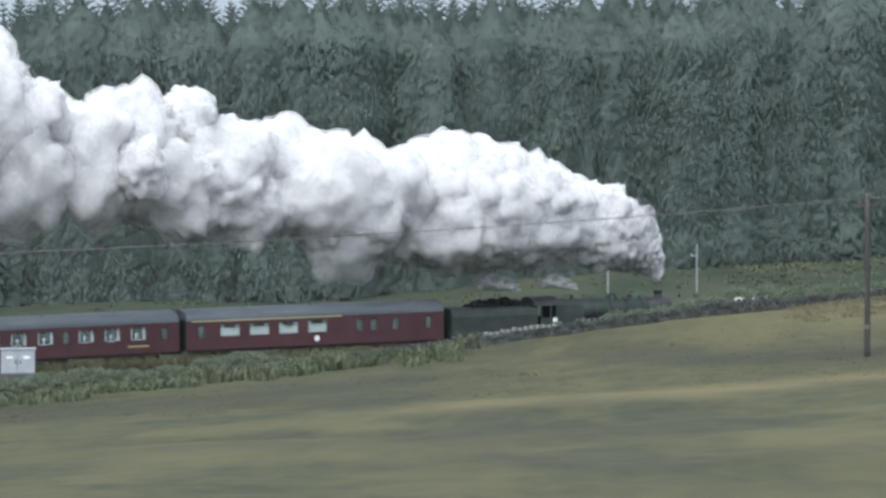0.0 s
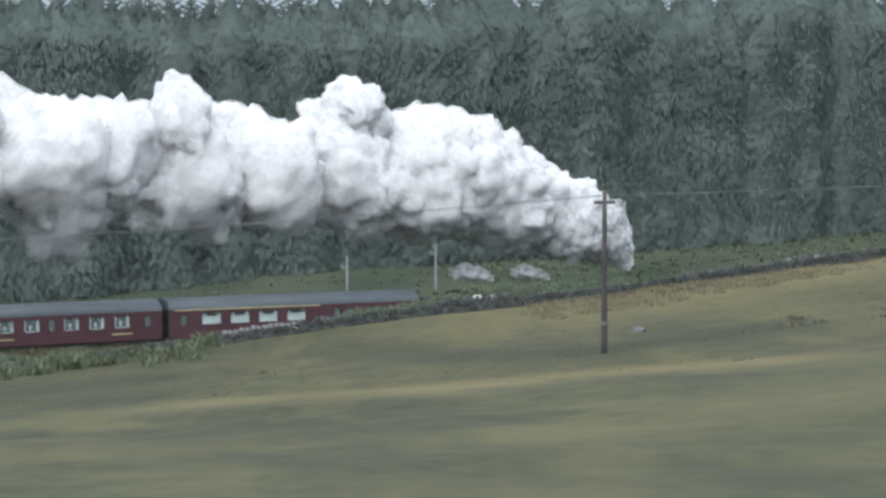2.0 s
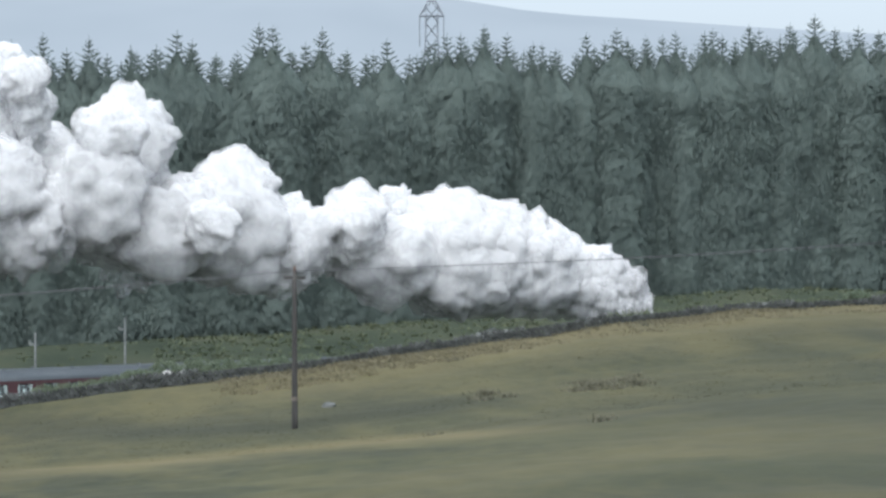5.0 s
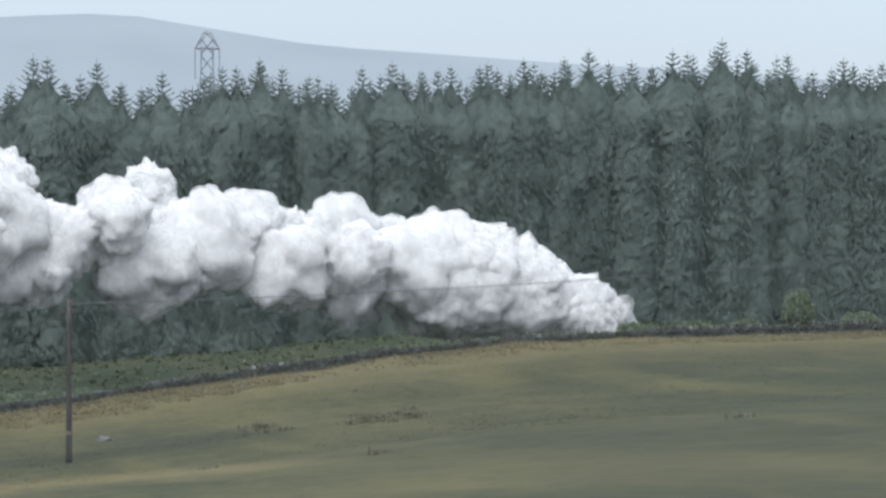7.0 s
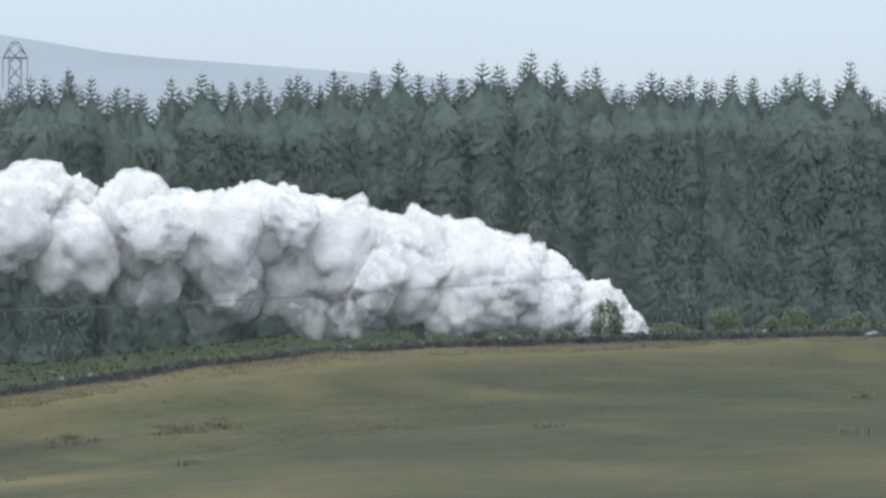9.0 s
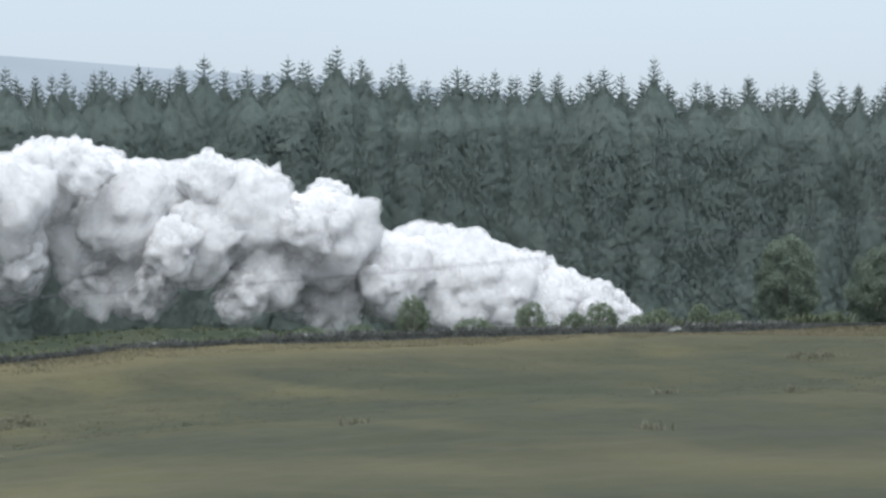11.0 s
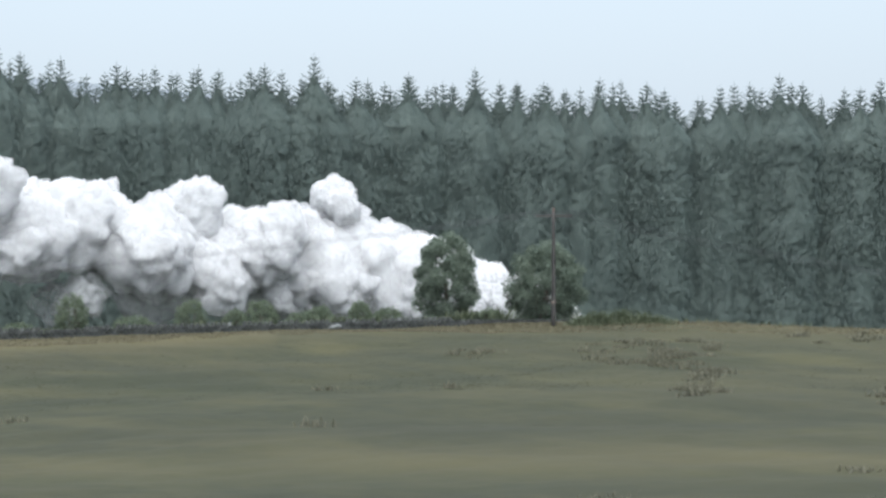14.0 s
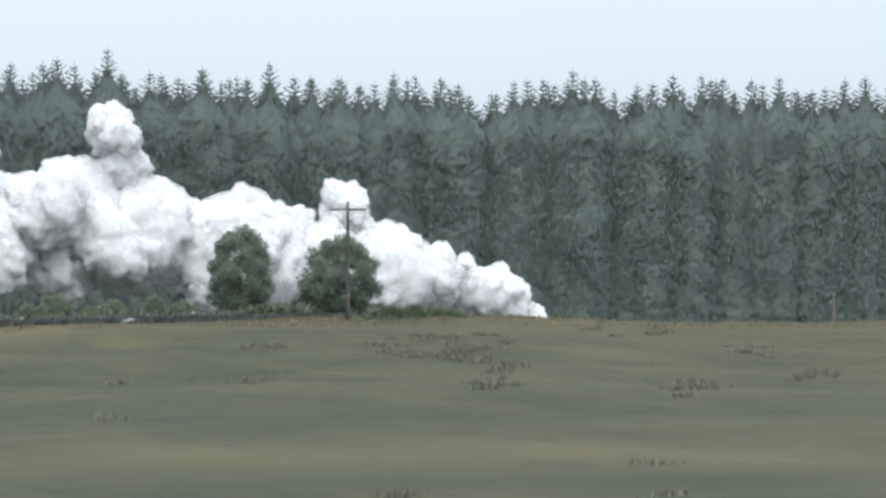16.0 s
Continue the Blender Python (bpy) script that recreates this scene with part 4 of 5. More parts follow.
def build_undergrowth():
    """Rank grass, bracken and rushes along the wall, the bank and the cutting."""
    rng = random.Random(13)
    green, rush = Mesh(), Mesh()
    for _ in range(5200):
        a = rng.uniform(-900, 3400)
        wd, td, fd = table(a, WALL_D), rail_d(a), table(a, WOOD_D)
        d = rng.choice((rng.uniform(wd + .5, td - 4), rng.uniform(td + 5, fd), wd + rng.uniform(.6, 6)))
        p = place(a, d, rough_z(a, d))
        k = 0.5 + 0.5 * noise.noise(p * 0.12)
        blades(green, p, (0.3 + 0.7 * k * rng.random()) * (.55 if d > td else 1), 0.16, 6, rng, 1.1)
    for _ in range(6500):
        a = rng.uniform(-900, 60)
        wd, td = table(a, WALL_D), rail_d(a)
        d = td - 3 - (td - wd + 3) * rng.random() ** 1.4 * (.95 + .5 * noise.noise(Vector((a * .03, 5, 0))))
        p = place(a, d, rough_z(a, d))
        h = 0.95 if noise.noise(p * 0.1) > 0 else 0.6
        blades(green, p, h * rng.uniform(.5, 1.2), .10, 12, rng, 1.3, .35)
    for _ in range(2600):
        a = rng.uniform(500, 2400)
        td, fd = rail_d(a), table(a, WOOD_D)
        d = rng.uniform(td + 6, fd - 1)
        p = place(a, d, rough_z(a, d))
        blades(green, p, rng.uniform(.15, .4), .2, 6, rng, 1.5)
    for _ in range(2600):
        a = rng.uniform(480, 2100)
        d = table(a, WALL_D) + rng.uniform(.7, 4)
        p = place(a, d, rough_z(a, d))
        blades(green, p, rng.uniform(.5, 1.1) * (.7 + .5 * noise.noise(p * .2)), .18, 6, rng, 0.8)
    for _ in range(4200):
        a = rng.uniform(1300, 2800)
        d = table(a, WALL_D) + rng.uniform(.8, 7)
        p = place(a, d, rough_z(a, d))
        k = .75 + .6 * noise.noise(p * .15)
        blades(green, p, rng.uniform(.7, 1.5) * k * (1 if a > 2150 else .8), .22, 7, rng, .9)
    bank = Mesh()
    for _ in range(7000):
        a = rng.uniform(-900, 380)
        d = rail_d(a) - rng.uniform(2.6, 7)
        p = place(a, d, rough_z(a, d))
        blades(bank, p, max(.35, rail_z(a) + 0.95 - p.z) * rng.uniform(.55, 1.08), .09, 12, rng, 1.0, .35)
    tagged(new("bank_grass", bank.data("bank_grass", BANK)), "tall yellow-green grass on the railway bank", "grass", kind="stuff")
    dry = Mesh()
    for _ in range(7000):
        a = rng.uniform(620, 3900)
        d = table(a, WALL_D) - .4 - 11 * rng.random() ** 2
        p = place(a, d, rough_z(a, d))
        if noise.noise(p * .08) > rng.uniform(-.7, .1):
            blades(dry, p, rng.uniform(.10, .22), .06, 14, rng, 1.6, .4)
    tagged(new("dry_grass", dry.data("dry_grass", DRY)), "tan dead grass along the brow of the pasture", "grass", kind="stuff")
    spots = []
    for a, v, n in ((1340, 552, 10), (1270, 562, 14), (1090, 580, 6), (2765, 640 - 200, 6), (3090, 641 - 195, 30), (3128, 700 - 195, 16), (3160, 470, 12), (2980, 440, 10),
                    (3030, 425, 8), (3140, 428, 8), (3330, 398, 5), (3430, 400, 5), (3600, 440, 9), (3700, 470, 16), (3500, 500, 8)):
        for _ in range(n):
            spots.append((a + rng.gauss(0, 22), v + rng.gauss(0, 6)))
    for _ in range(14):
        spots.append((rng.uniform(-700, 3800), rng.uniform(430, 700)))
    for a, v in spots:
        best = None
        for d in range(60, 240, 2):
            if d < table(a, WALL_D) and drop(v, d) <= ground_z(a, d):
                best = d
                break
        if best:
            p = place(a, best, rough_z(a, best))
            blades(rush, p, rng.uniform(.22, .42), .07, 34, rng, 1.4, .32)
    tagged(new("undergrowth", green.data("undergrowth", BRACKEN)), "rank green grass and bracken beside the railway", "undergrowth", kind="stuff")
    tagged(new("rush_clumps", rush.data("rush_clumps", RUSH)), "dark rush clumps scattered over the pasture", "rushes", kind="stuff")


build_undergrowth()


def build_stones():
    rng = random.Random(21)
    for a, v, d, s in ((523.7, 533, 203.5, .34), (548, 531, 203.7, .24), (2500, 388, 224, .24), (808, 590, 178, .3), (2492, 392, 223, .2)):
        bm = bmesh.new()
        bmesh.ops.create_icosphere(bm, subdivisions=3, radius=1)
        for q in bm.verts:
            k = 1 + 0.22 * noise.noise(q.co * 1.3 + Vector((a, 0, 0))) + 0.08 * noise.noise(q.co * 4)
            q.co = Vector((q.co.x * s * 1.4 * k, q.co.y * s * k, q.co.z * s * .75 * k))
        me = bpy.data.meshes.new("boulder")
        bm.to_mesh(me)
        bm.free()
        me.materials.append(LIME if a < 600 else STONE if a == 808 else PALE_STONE)
        ob = tagged(new("boulder", me), "pale grey limestone boulder lying in rough grass", "stone", "boulders")
        ob.location = place(a, d, max(ground_z(a, d) + s * .3, drop(v, d)) if d > 200 and a < 600 else ground_z(a, d) + s * .35)


build_stones()

# ---- the train ----
# local axes: x forward, y to the left, z up from the rail


def wheelset(parent, x, r, name="wheelset", spokes=0):
    """An axle with its two wheels, spun as one."""
    m = Mesh()
    for s in (-1, 1):
        y = s * .72
        rot = Matrix.Translation((0, y, 0)) @ Matrix.Rotation(math.pi / 2, 4, "X")
        if spokes:
            prof = [(r * .86, -.06), (r, -.06), (r, .06), (r * .86, .06), (r * .86, -.06)]
            n = 24
            v = [(a * math.cos(6.2832 * i / n), a * math.sin(6.2832 * i / n), z) for a, z in prof for i in range(n)]
            f = [(j * n + i, j * n + (i + 1) % n, (j + 1) * n + (i + 1) % n, (j + 1) * n + i) for j in range(4) for i in range(n)]
            m.add(v, f, rot)
            for k in range(spokes):
                a = 6.2832 * k / spokes
                c, sn = math.cos(a), math.sin(a)
                m.tube((c * .1, y, sn * .1), (c * r * .88, y, sn * r * .88), .04, .03, 4)
            m.lathe([(.17, -.08), (.17, .08)], 10, rot)
        else:
            m.lathe([(r * .9, -.07), (r, -.06), (r, .05), (r * .85, .06), (r * .8, .03), (r * .3, .03), (r * .25, .08), (.05, .09)], 18, rot)
    m.tube((0, -.72, 0), (0, .72, 0), .08, n=8)
    ob = part(name, m, UNDER, parent)
    ob["spin_x"], ob["spin_r"] = x, r
    ob.location = (x, 0, r)
    return ob


def bogie(parent, x):
    m = Mesh()
    for s in (-1, 1):
        y = s * 1.0
        m.box(x - 1.75, x + 1.75, y - .06, y + .06, .48, .66, .02)
        m.box(x - .5, x + .5, y - .09, y + .09, .34, .6, .03)
        for k in (-1.3, 1.3):
            m.box(x + k - .16, x + k + .16, y - .1, y + .1, .3, .66, .03)
            m.tube((x + k * .72, y, .36), (x + k * .72, y, .62), .09, n=8)
    m.box(x - .3, x + .3, -1.0, 1.0, .55, .85, .03)
    part("bogie_frame", m, UNDER, parent)
    for k in (-1.3, 1.3):
        wheelset(parent, x + k, 0.46)


def pierced(x0, x1, y0, y1, z0, z1, openings):
    """One slab with rectangular openings (x0, x1, z0, z1) right through it."""
    xs = sorted({x0, x1, *[o[0] for o in openings], *[o[1] for o in openings]})
    zs = sorted({z0, z1, *[o[2] for o in openings], *[o[3] for o in openings]})
    m, nz = Mesh(), len(zs)
    m.v = [(x, y, z) for y in (y0, y1) for x in xs for z in zs]
    k = len(xs) * nz
    solid = {(i, j) for i in range(len(xs) - 1) for j in range(nz - 1)
             if not any(o[0] <= (xs[i] + xs[i + 1]) / 2 <= o[1] and o[2] <= (zs[j] + zs[j + 1]) / 2 <= o[3] for o in openings)}
    for i, j in solid:
        a, b, c, d = i * nz + j, (i + 1) * nz + j, (i + 1) * nz + j + 1, i * nz + j + 1
        m.f += [(a, b, c, d), (k + a, k + d, k + c, k + b)]
        for near, p, q in (((i, j - 1), a, b), ((i + 1, j), b, c), ((i, j + 1), c, d), ((i - 1, j), d, a)):
            if near not in solid:
                m.f.append((p, k + p, k + q, q))
    return m


def coach_shell(parent, openings, length=19.66):
    """Side walls with through openings (x0, x1, z0, z1), ends and floor."""
    h, w = length / 2, 1.37
    zs0, zs1 = 1.08, 3.08
    for s in (-1, 1):
        part("side_panel", pierced(-h, h, s * w - .04, s * w + .04, zs0, zs1, openings), MAROON, parent)
    for s in (-1, 1):
        part("end_wall", Mesh().box(s * h - .04, s * h + .04, -w - .02, w + .02, 1.08, 3.1), UNDER, parent)
    part("floor", Mesh().box(-h + .06, h - .06, -w + .05, w - .05, 1.06, 1.16), UNDER, parent)
    n = 14
    arc = [(1.43 * math.cos(math.pi * i / n), 3.08 + .80 * math.sin(math.pi * i / n) ** .85) for i in range(n + 1)]
    roof = part("roof", Mesh().sweep(arc, -h - .03, h + .03), ROOF_GREY, parent, smooth=False)
    for k in range(7):
        x = -h + 1.8 + k * (length - 3.6) / 6
        part("vent", Mesh().lathe([(.14, 0), (.16, .06), (.12, .16), (.03, .19)], 8, Matrix.Translation((x, -.45 if k % 2 else .45, 3.78))), ROOF_GREY, roof)
    sole = Mesh()
    for s in (-1, 1):
        sole.box(-h, h, s * 1.2 - .07, s * 1.2 + .07, .86, 1.06, .02)
    sole.box(-2.6, -.6, -1.15, -.45, .34, .88, .04).box(.4, 1.9, -1.15, -.5, .4, .88, .04).box(-1.8, .6, .5, 1.15, .36, .88, .04)
    for s in (-1, 1):
        sole.tube((-4.6, s * 1.1, .9), (-2.7, s * 1.1, .42), .04, n=5).tube((-2.7, s * 1.1, .42), (2.7, s * 1.1, .42), .04, n=5).tube((2.7, s * 1.1, .42), (4.6, s * 1.1, .9), .04, n=5)
    part("underframe", sole, UNDER, parent)
    for s in (-1, 1):
        part("gangway", Mesh().box(min(s * h, s * (h + .34)), max(s * h, s * (h + .34)), -.5, .5, 1.15, 3.25, .06), UNDER, parent)
        for y in (-.87, .87):
            part("buffer", Mesh().tube((s * h, y, 1.0), (s * (h + .3), y, 1.0), .09, n=8).tube((s * (h + .3), y, 1.0), (s * (h + .35), y, 1.0), .22, n=12), UNDER, parent)
    bogie(parent, -7.1)
    bogie(parent, 7.1)


def coach_window(parent, x0, x1, z0, z1, kind):
    for s in (-1, 1):
        y = s * 1.37
        fr = Mesh()
        a, b = min(y - .05, y + .05), max(y - .05, y + .05)
        fr.box(x0 - .03, x0 + .03, a, b, z0, z1).box(x1 - .03, x1 + .03, a, b, z0, z1).box(x0 + .03, x1 - .03, a, b, z0 - .02, z0 + .03).box(x0 + .03, x1 - .03, a, b, z1 - .03, z1 + .02)
        win = part("window_frame", fr, UNDER if kind == "door" else MAROON, parent)
        pane = part("pane", Mesh().box(x0 + .03, x1 - .03, y - .008, y + .008, z0 + .03, z1 - .03), GLASS, win)
        pane.visible_shadow = False
        c = (x0 + x1) / 2
        yi = y - s * .10
        if kind == "saloon":
            for e in (-1, 1):
                cur = Mesh()
                xe = x0 + .10 if e < 0 else x1 - .10
                for k in range(4):
                    cur.tube((xe + (k - 1.5) * .045, yi, z0 + .06), (xe + (k - 1.5) * .045 - e * .02, yi, z1 - .03), .032, n=5)
                part("curtain", cur, WHITE, win, "white drawn-back curtain")
            lamp = Mesh().lathe([(.07, z0 - .02), (.03, z0), (.03, z0 + .28), (.13, z0 + .28), (.08, z0 + .5)], 8, Matrix.Translation((c, yi - s * .12, 0)))
            part("table_lamp", lamp, WHITE, win, "small white table lamp")
            part("table", Mesh().box(c - .34, c + .34, min(yi - s * .6, yi), max(yi - s * .6, yi), z0 - .06, z0 + .0, .02).box(c - .34, c + .34, min(yi, yi - s * .02), max(yi, yi - s * .02), z0 - .06, z0 + .09), WHITE, win, "white tablecloth")
        elif kind == "net":
            net = Mesh()
            x = x0 + .05
            while x < x1 - .06:
                net.tube((x + .03, yi, z0 + .05), (x + .03, yi, z0 + .62), .036, n=5)
                x += .06
            part("net_curtain", net, WHITE, win, "white net half curtain")
            part("ventilator", Mesh().box(c - .36, c + .36, min(y + s * .01, y + s * .03), max(y + s * .01, y + s * .03), z1 - .3, z1 - .05), UNDER, win)


def coach_seats(parent, xs):
    for x in xs:
        for s in (-1, 1):
            for e in (-1, 1):
                part("seat", Mesh().box(x + e * .95 - .12, x + e * .95 + .12, s * .85 - .42, s * .85 + .42, 1.16, 2.45, .05).box(x + e * .65 - .25, x + e * .65 + .25, s * .85 - .42, s * .85 + .42, 1.35, 1.62, .05), SEAT, parent)


def build_saloon_coach():
    t = thing("railway_coach", "maroon corridor coach with white curtains, grey roof, on the line", "coach", "train coaches")
    front = 9.83
    wins = [(front - c - .61, front - c + .61, 1.95, 2.86) for c in (3.1, 5.05, 7.0, 10.0, 11.95, 13.9, 15.85)]
    doors = [(front - c - .25, front - c + .25, 1.95, 2.80) for c in (1.1, 8.5, 18.3)]
    coach_shell(t, wins + doors)
    for w in wins:
        coach_window(t, *w, "saloon")
    for dd in doors:
        coach_window(t, *dd, "door")
    coach_seats(t, [front - c for c in (3.1, 5.05, 7.0, 10.0, 11.95, 13.9, 15.85)])
    part("lettering", Mesh().box(front - 3.9, front - 2.3, -1.425, -1.413, 1.52, 1.62), YELLOW, t)
    part("lettering", Mesh().box(front - 12.6, front - 11.4, -1.425, -1.413, 1.5, 1.58), YELLOW, t)
    return t


def build_brake_coach():
    t = thing("railway_coach", "maroon brake coach with yellow cantrail stripe and net curtains", "coach", "train coaches")
    front = 9.83
    wins = [(front - c - .76, front - c + .76, 1.95, 2.88) for c in (9.85, 12.05, 14.25, 16.45)]
    doors = [(front - c - .25, front - c + .25, 1.95, 2.80) for c in (1.2, 3.8, 5.5, 6.6, 18.6)]
    coach_shell(t, wins + doors)
    for w in wins:
        coach_window(t, *w, "net")
    for dd in doors:
        coach_window(t, *dd, "door")
    coach_seats(t, [front - c for c in (9.85, 12.05, 14.25, 16.45)])
    for s in (-1, 1):
        part("cantrail_stripe", Mesh().box(front - 19.3, front - 8.0, s * 1.43 - .008, s * 1.43 + .008, 3.0, 3.08), YELLOW, t)
    rot = Matrix.Translation((front - 9.9, -1.425, 1.55)) @ Matrix.Rotation(math.pi / 2, 4, "X")
    part("roundel", Mesh().lathe([(.2, -.01), (.2, .012), (.17, .02)], 20, rot), WHITE, t, "round white emblem")
    return t


def build_tender():
    t = thing("tender", "dark green locomotive tender heaped with coal", "tender")
    part("tank", Mesh().sweep([(-1.3, 1.2), (1.3, 1.2), (1.34, 2.6), (1.22, 3.05), (1.05, 3.2), (-1.05, 3.2), (-1.22, 3.05), (-1.34, 2.6)], -3.5, 3.2), LOCO_GREEN, t)
    rng = random.Random(31)
    coal = Mesh()
    for _ in range(160):
        x, y = rng.uniform(-1.6, 3.0), rng.uniform(-.95, .95)
        z = 3.1 + .55 * math.cos(y * 1.4) * (1 - abs(x - .7) / 3.2) + rng.uniform(-.05, .1)
        r = rng.uniform(.1, .22)
        coal.box(-r, r, -r * .8, r * .8, -r * .7, r * .7, .05, Matrix.Translation((x, y, z)) @ Euler((rng.uniform(0, 3), rng.uniform(0, 3), rng.uniform(0, 3))).to_matrix().to_4x4())
    coal.box(-1.7, 3.0, -1.0, 1.0, 3.0, 3.25)
    part("coal", coal, COAL, t)
    part("frame", Mesh().box(-3.55, 3.45, -1.25, -1.17, .5, 1.2, .02).box(-3.55, 3.45, 1.17, 1.25, .5, 1.2, .02).box(-3.6, -3.5, -1.25, 1.25, .85, 1.2), LOCO_BLACK, t)
    for y in (-.87, .87):
        part("buffer", Mesh().tube((-3.6, y, 1.0), (-3.9, y, 1.0), .1, n=8).tube((-3.9, y, 1.0), (-3.95, y, 1.0), .22, n=12), LOCO_BLACK, t)
    for x in (-2.3, 0, 2.3):
        wheelset(t, x, .62, spokes=10)
    return t


def build_locomotive():
    t = thing("steam_locomotive", "dark green and black steam locomotive under a white exhaust", "locomotive")
    rx = lambda x, z: Matrix.Translation((x, 0, z)) @ Matrix.Rotation(math.pi / 2, 4, "Y")
    part("boiler", Mesh().lathe([(.86, -2.6), (.86, -2.0), (.80, .2), (.74, 2.9), (.70, 2.95)], 28, rx(.4, 2.75)), LOCO_GREEN, t, smooth=True)
    bands = part("boiler_band", Mesh(), LOCO_BLACK, t)
    mb = Mesh()
    for x in (-1.2, .2, 1.5, 2.8):
        mb.lathe([(.84 - .02 * x, -.03), (.87 - .02 * x, -.03), (.87 - .02 * x, .03), (.84 - .02 * x, .03)], 28, rx(x, 2.75))
    bands.data = mb.data("boiler_band", LOCO_BLACK)
    part("smokebox", Mesh().lathe([(.76, 0), (.78, .02), (.78, 1.75), (.72, 1.8), (.5, 1.9), (.12, 1.95)], 28, rx(3.3, 2.75)), LOCO_BLACK, t, smooth=True)
    part("firebox", Mesh().sweep([(-.95, 1.2), (.95, 1.2), (.97, 2.5), (.9, 3.2), (.6, 3.58), (-.6, 3.58), (-.9, 3.2), (-.97, 2.5)], -4.3, -2.0), LOCO_GREEN, t)
    part("chimney", Mesh().lathe([(.42, 3.4), (.33, 3.52), (.29, 3.7), (.30, 3.9), (.36, 3.95), (.36, 4.0), (.26, 4.0), (.24, 3.6)], 18, Matrix.Translation((4.3, 0, 0))), LOCO_BLACK, t, smooth=True)
    part("dome", Mesh().lathe([(.46, 3.4), (.36, 3.5), (.33, 3.7), (.25, 3.84), (.08, 3.9)], 16, Matrix.Translation((.6, 0, 0))), LOCO_GREEN, t, smooth=True)
    part("top_feed", Mesh().lathe([(.3, 3.4), (.2, 3.6), (.18, 3.76), (.05, 3.8)], 12, Matrix.Translation((2.0, 0, 0))), LOCO_BLACK, t)
    part("safety_valve", Mesh().tube((-2.6, -.15, 3.5), (-2.6, -.15, 3.85), .07, n=8).tube((-2.6, .15, 3.5), (-2.6, .15, 3.85), .07, n=8), LOCO_BLACK, t)
    cab = Mesh()
    for s in (-1, 1):
        y = s * 1.3
        cab.box(-5.6, -4.2, y - .03, y + .03, 1.3, 2.35).box(-5.6, -5.45, y - .03, y + .03, 2.35, 3.2).box(-4.85, -4.7, y - .03, y + .03, 2.35, 3.2).box(-4.35, -4.2, y - .03, y + .03, 2.35, 3.2)
    cab.box(-4.26, -4.2, -1.3, 1.3, 1.3, 3.2)
    part("cab", cab, LOCO_GREEN, t)
    # small flat white mark on the right side of the cab
    part("cab_side_plate", Mesh().box(-4.62, -4.28, -1.345, -1.335, 2.0, 2.32, .01), WHITE, t, "small flat white mark on the cab side")
    n = 10
    part("cab_roof", Mesh().sweep([(1.38 * math.cos(math.pi * i / n), 3.2 + .62 * math.sin(math.pi * i / n)) for i in range(n + 1)], -6.1, -4.1), LOCO_BLACK, t)
    part("running_board", Mesh().box(-4.2, 5.9, -1.33, -.75, 1.42, 1.50, .02).box(-4.2, 5.9, .75, 1.33, 1.42, 1.50, .02).box(-5.8, -4.2, -1.33, 1.33, 1.22, 1.3, .02), LOCO_BLACK, t)
    part("frame", Mesh().box(-5.7, 6.0, -.62, -.56, .6, 1.4).box(-5.7, 6.0, .56, .62, .6, 1.4).box(3.3, 5.1, -.7, .7, 1.3, 2.1, .04), LOCO_BLACK, t)
    part("buffer_beam", Mesh().box(5.95, 6.1, -1.3, 1.3, .8, 1.3, .02), MAROON, t)
    for y in (-.87, .87):
        part("buffer", Mesh().tube((6.1, y, 1.0), (6.45, y, 1.0), .1, n=8).tube((6.45, y, 1.0), (6.5, y, 1.0), .22, n=12), LOCO_BLACK, t)
    for s in (-1, 1):
        part("cylinder", Mesh().tube((3.2, s * 1.15, .95), (4.5, s * 1.15, .95), .36, n=14), LOCO_BLACK, t)
        part("splasher", Mesh().box(1.0, 2.8, min(s * .75, s * 1.0), max(s * .75, s * 1.0), 1.5, 1.85, .08).box(-1.1, .7, min(s * .75, s * 1.0), max(s * .75, s * 1.0), 1.5, 1.85, .08), LOCO_GREEN, t)
    for x in (1.9, -.2, -2.7):
        wheelset(t, x, .93, "driving_wheels", 16)
    for x in (5.3, 3.4):
        wheelset(t, x, .5, spokes=8)
    for s in (-1, 1):
        rod = part("side_rod", Mesh().box(-2.85, 2.05, s * .86 - .03, s * .86 + .03, -.07, .07, .02), STEEL, t)
        rod["rod_side"] = s
        rod.location = (0, 0, .93)
    return t


locomotive = build_locomotive()
tender = build_tender()
brake_coach = build_brake_coach()
saloon_coach = build_saloon_coach()
coaches = [brake_coach, saloon_coach, copy_thing(saloon_coach, Matrix()), copy_thing(saloon_coach, Matrix())]
CONSIST = [(locomotive, -4.3, 3.0), (tender, -13.4, 2.3)] + [(c, -27.5 - 20.4 * i, 7.1) for i, c in enumerate(coaches)]

# ---- smoke: billows of white steam left behind along the line ----


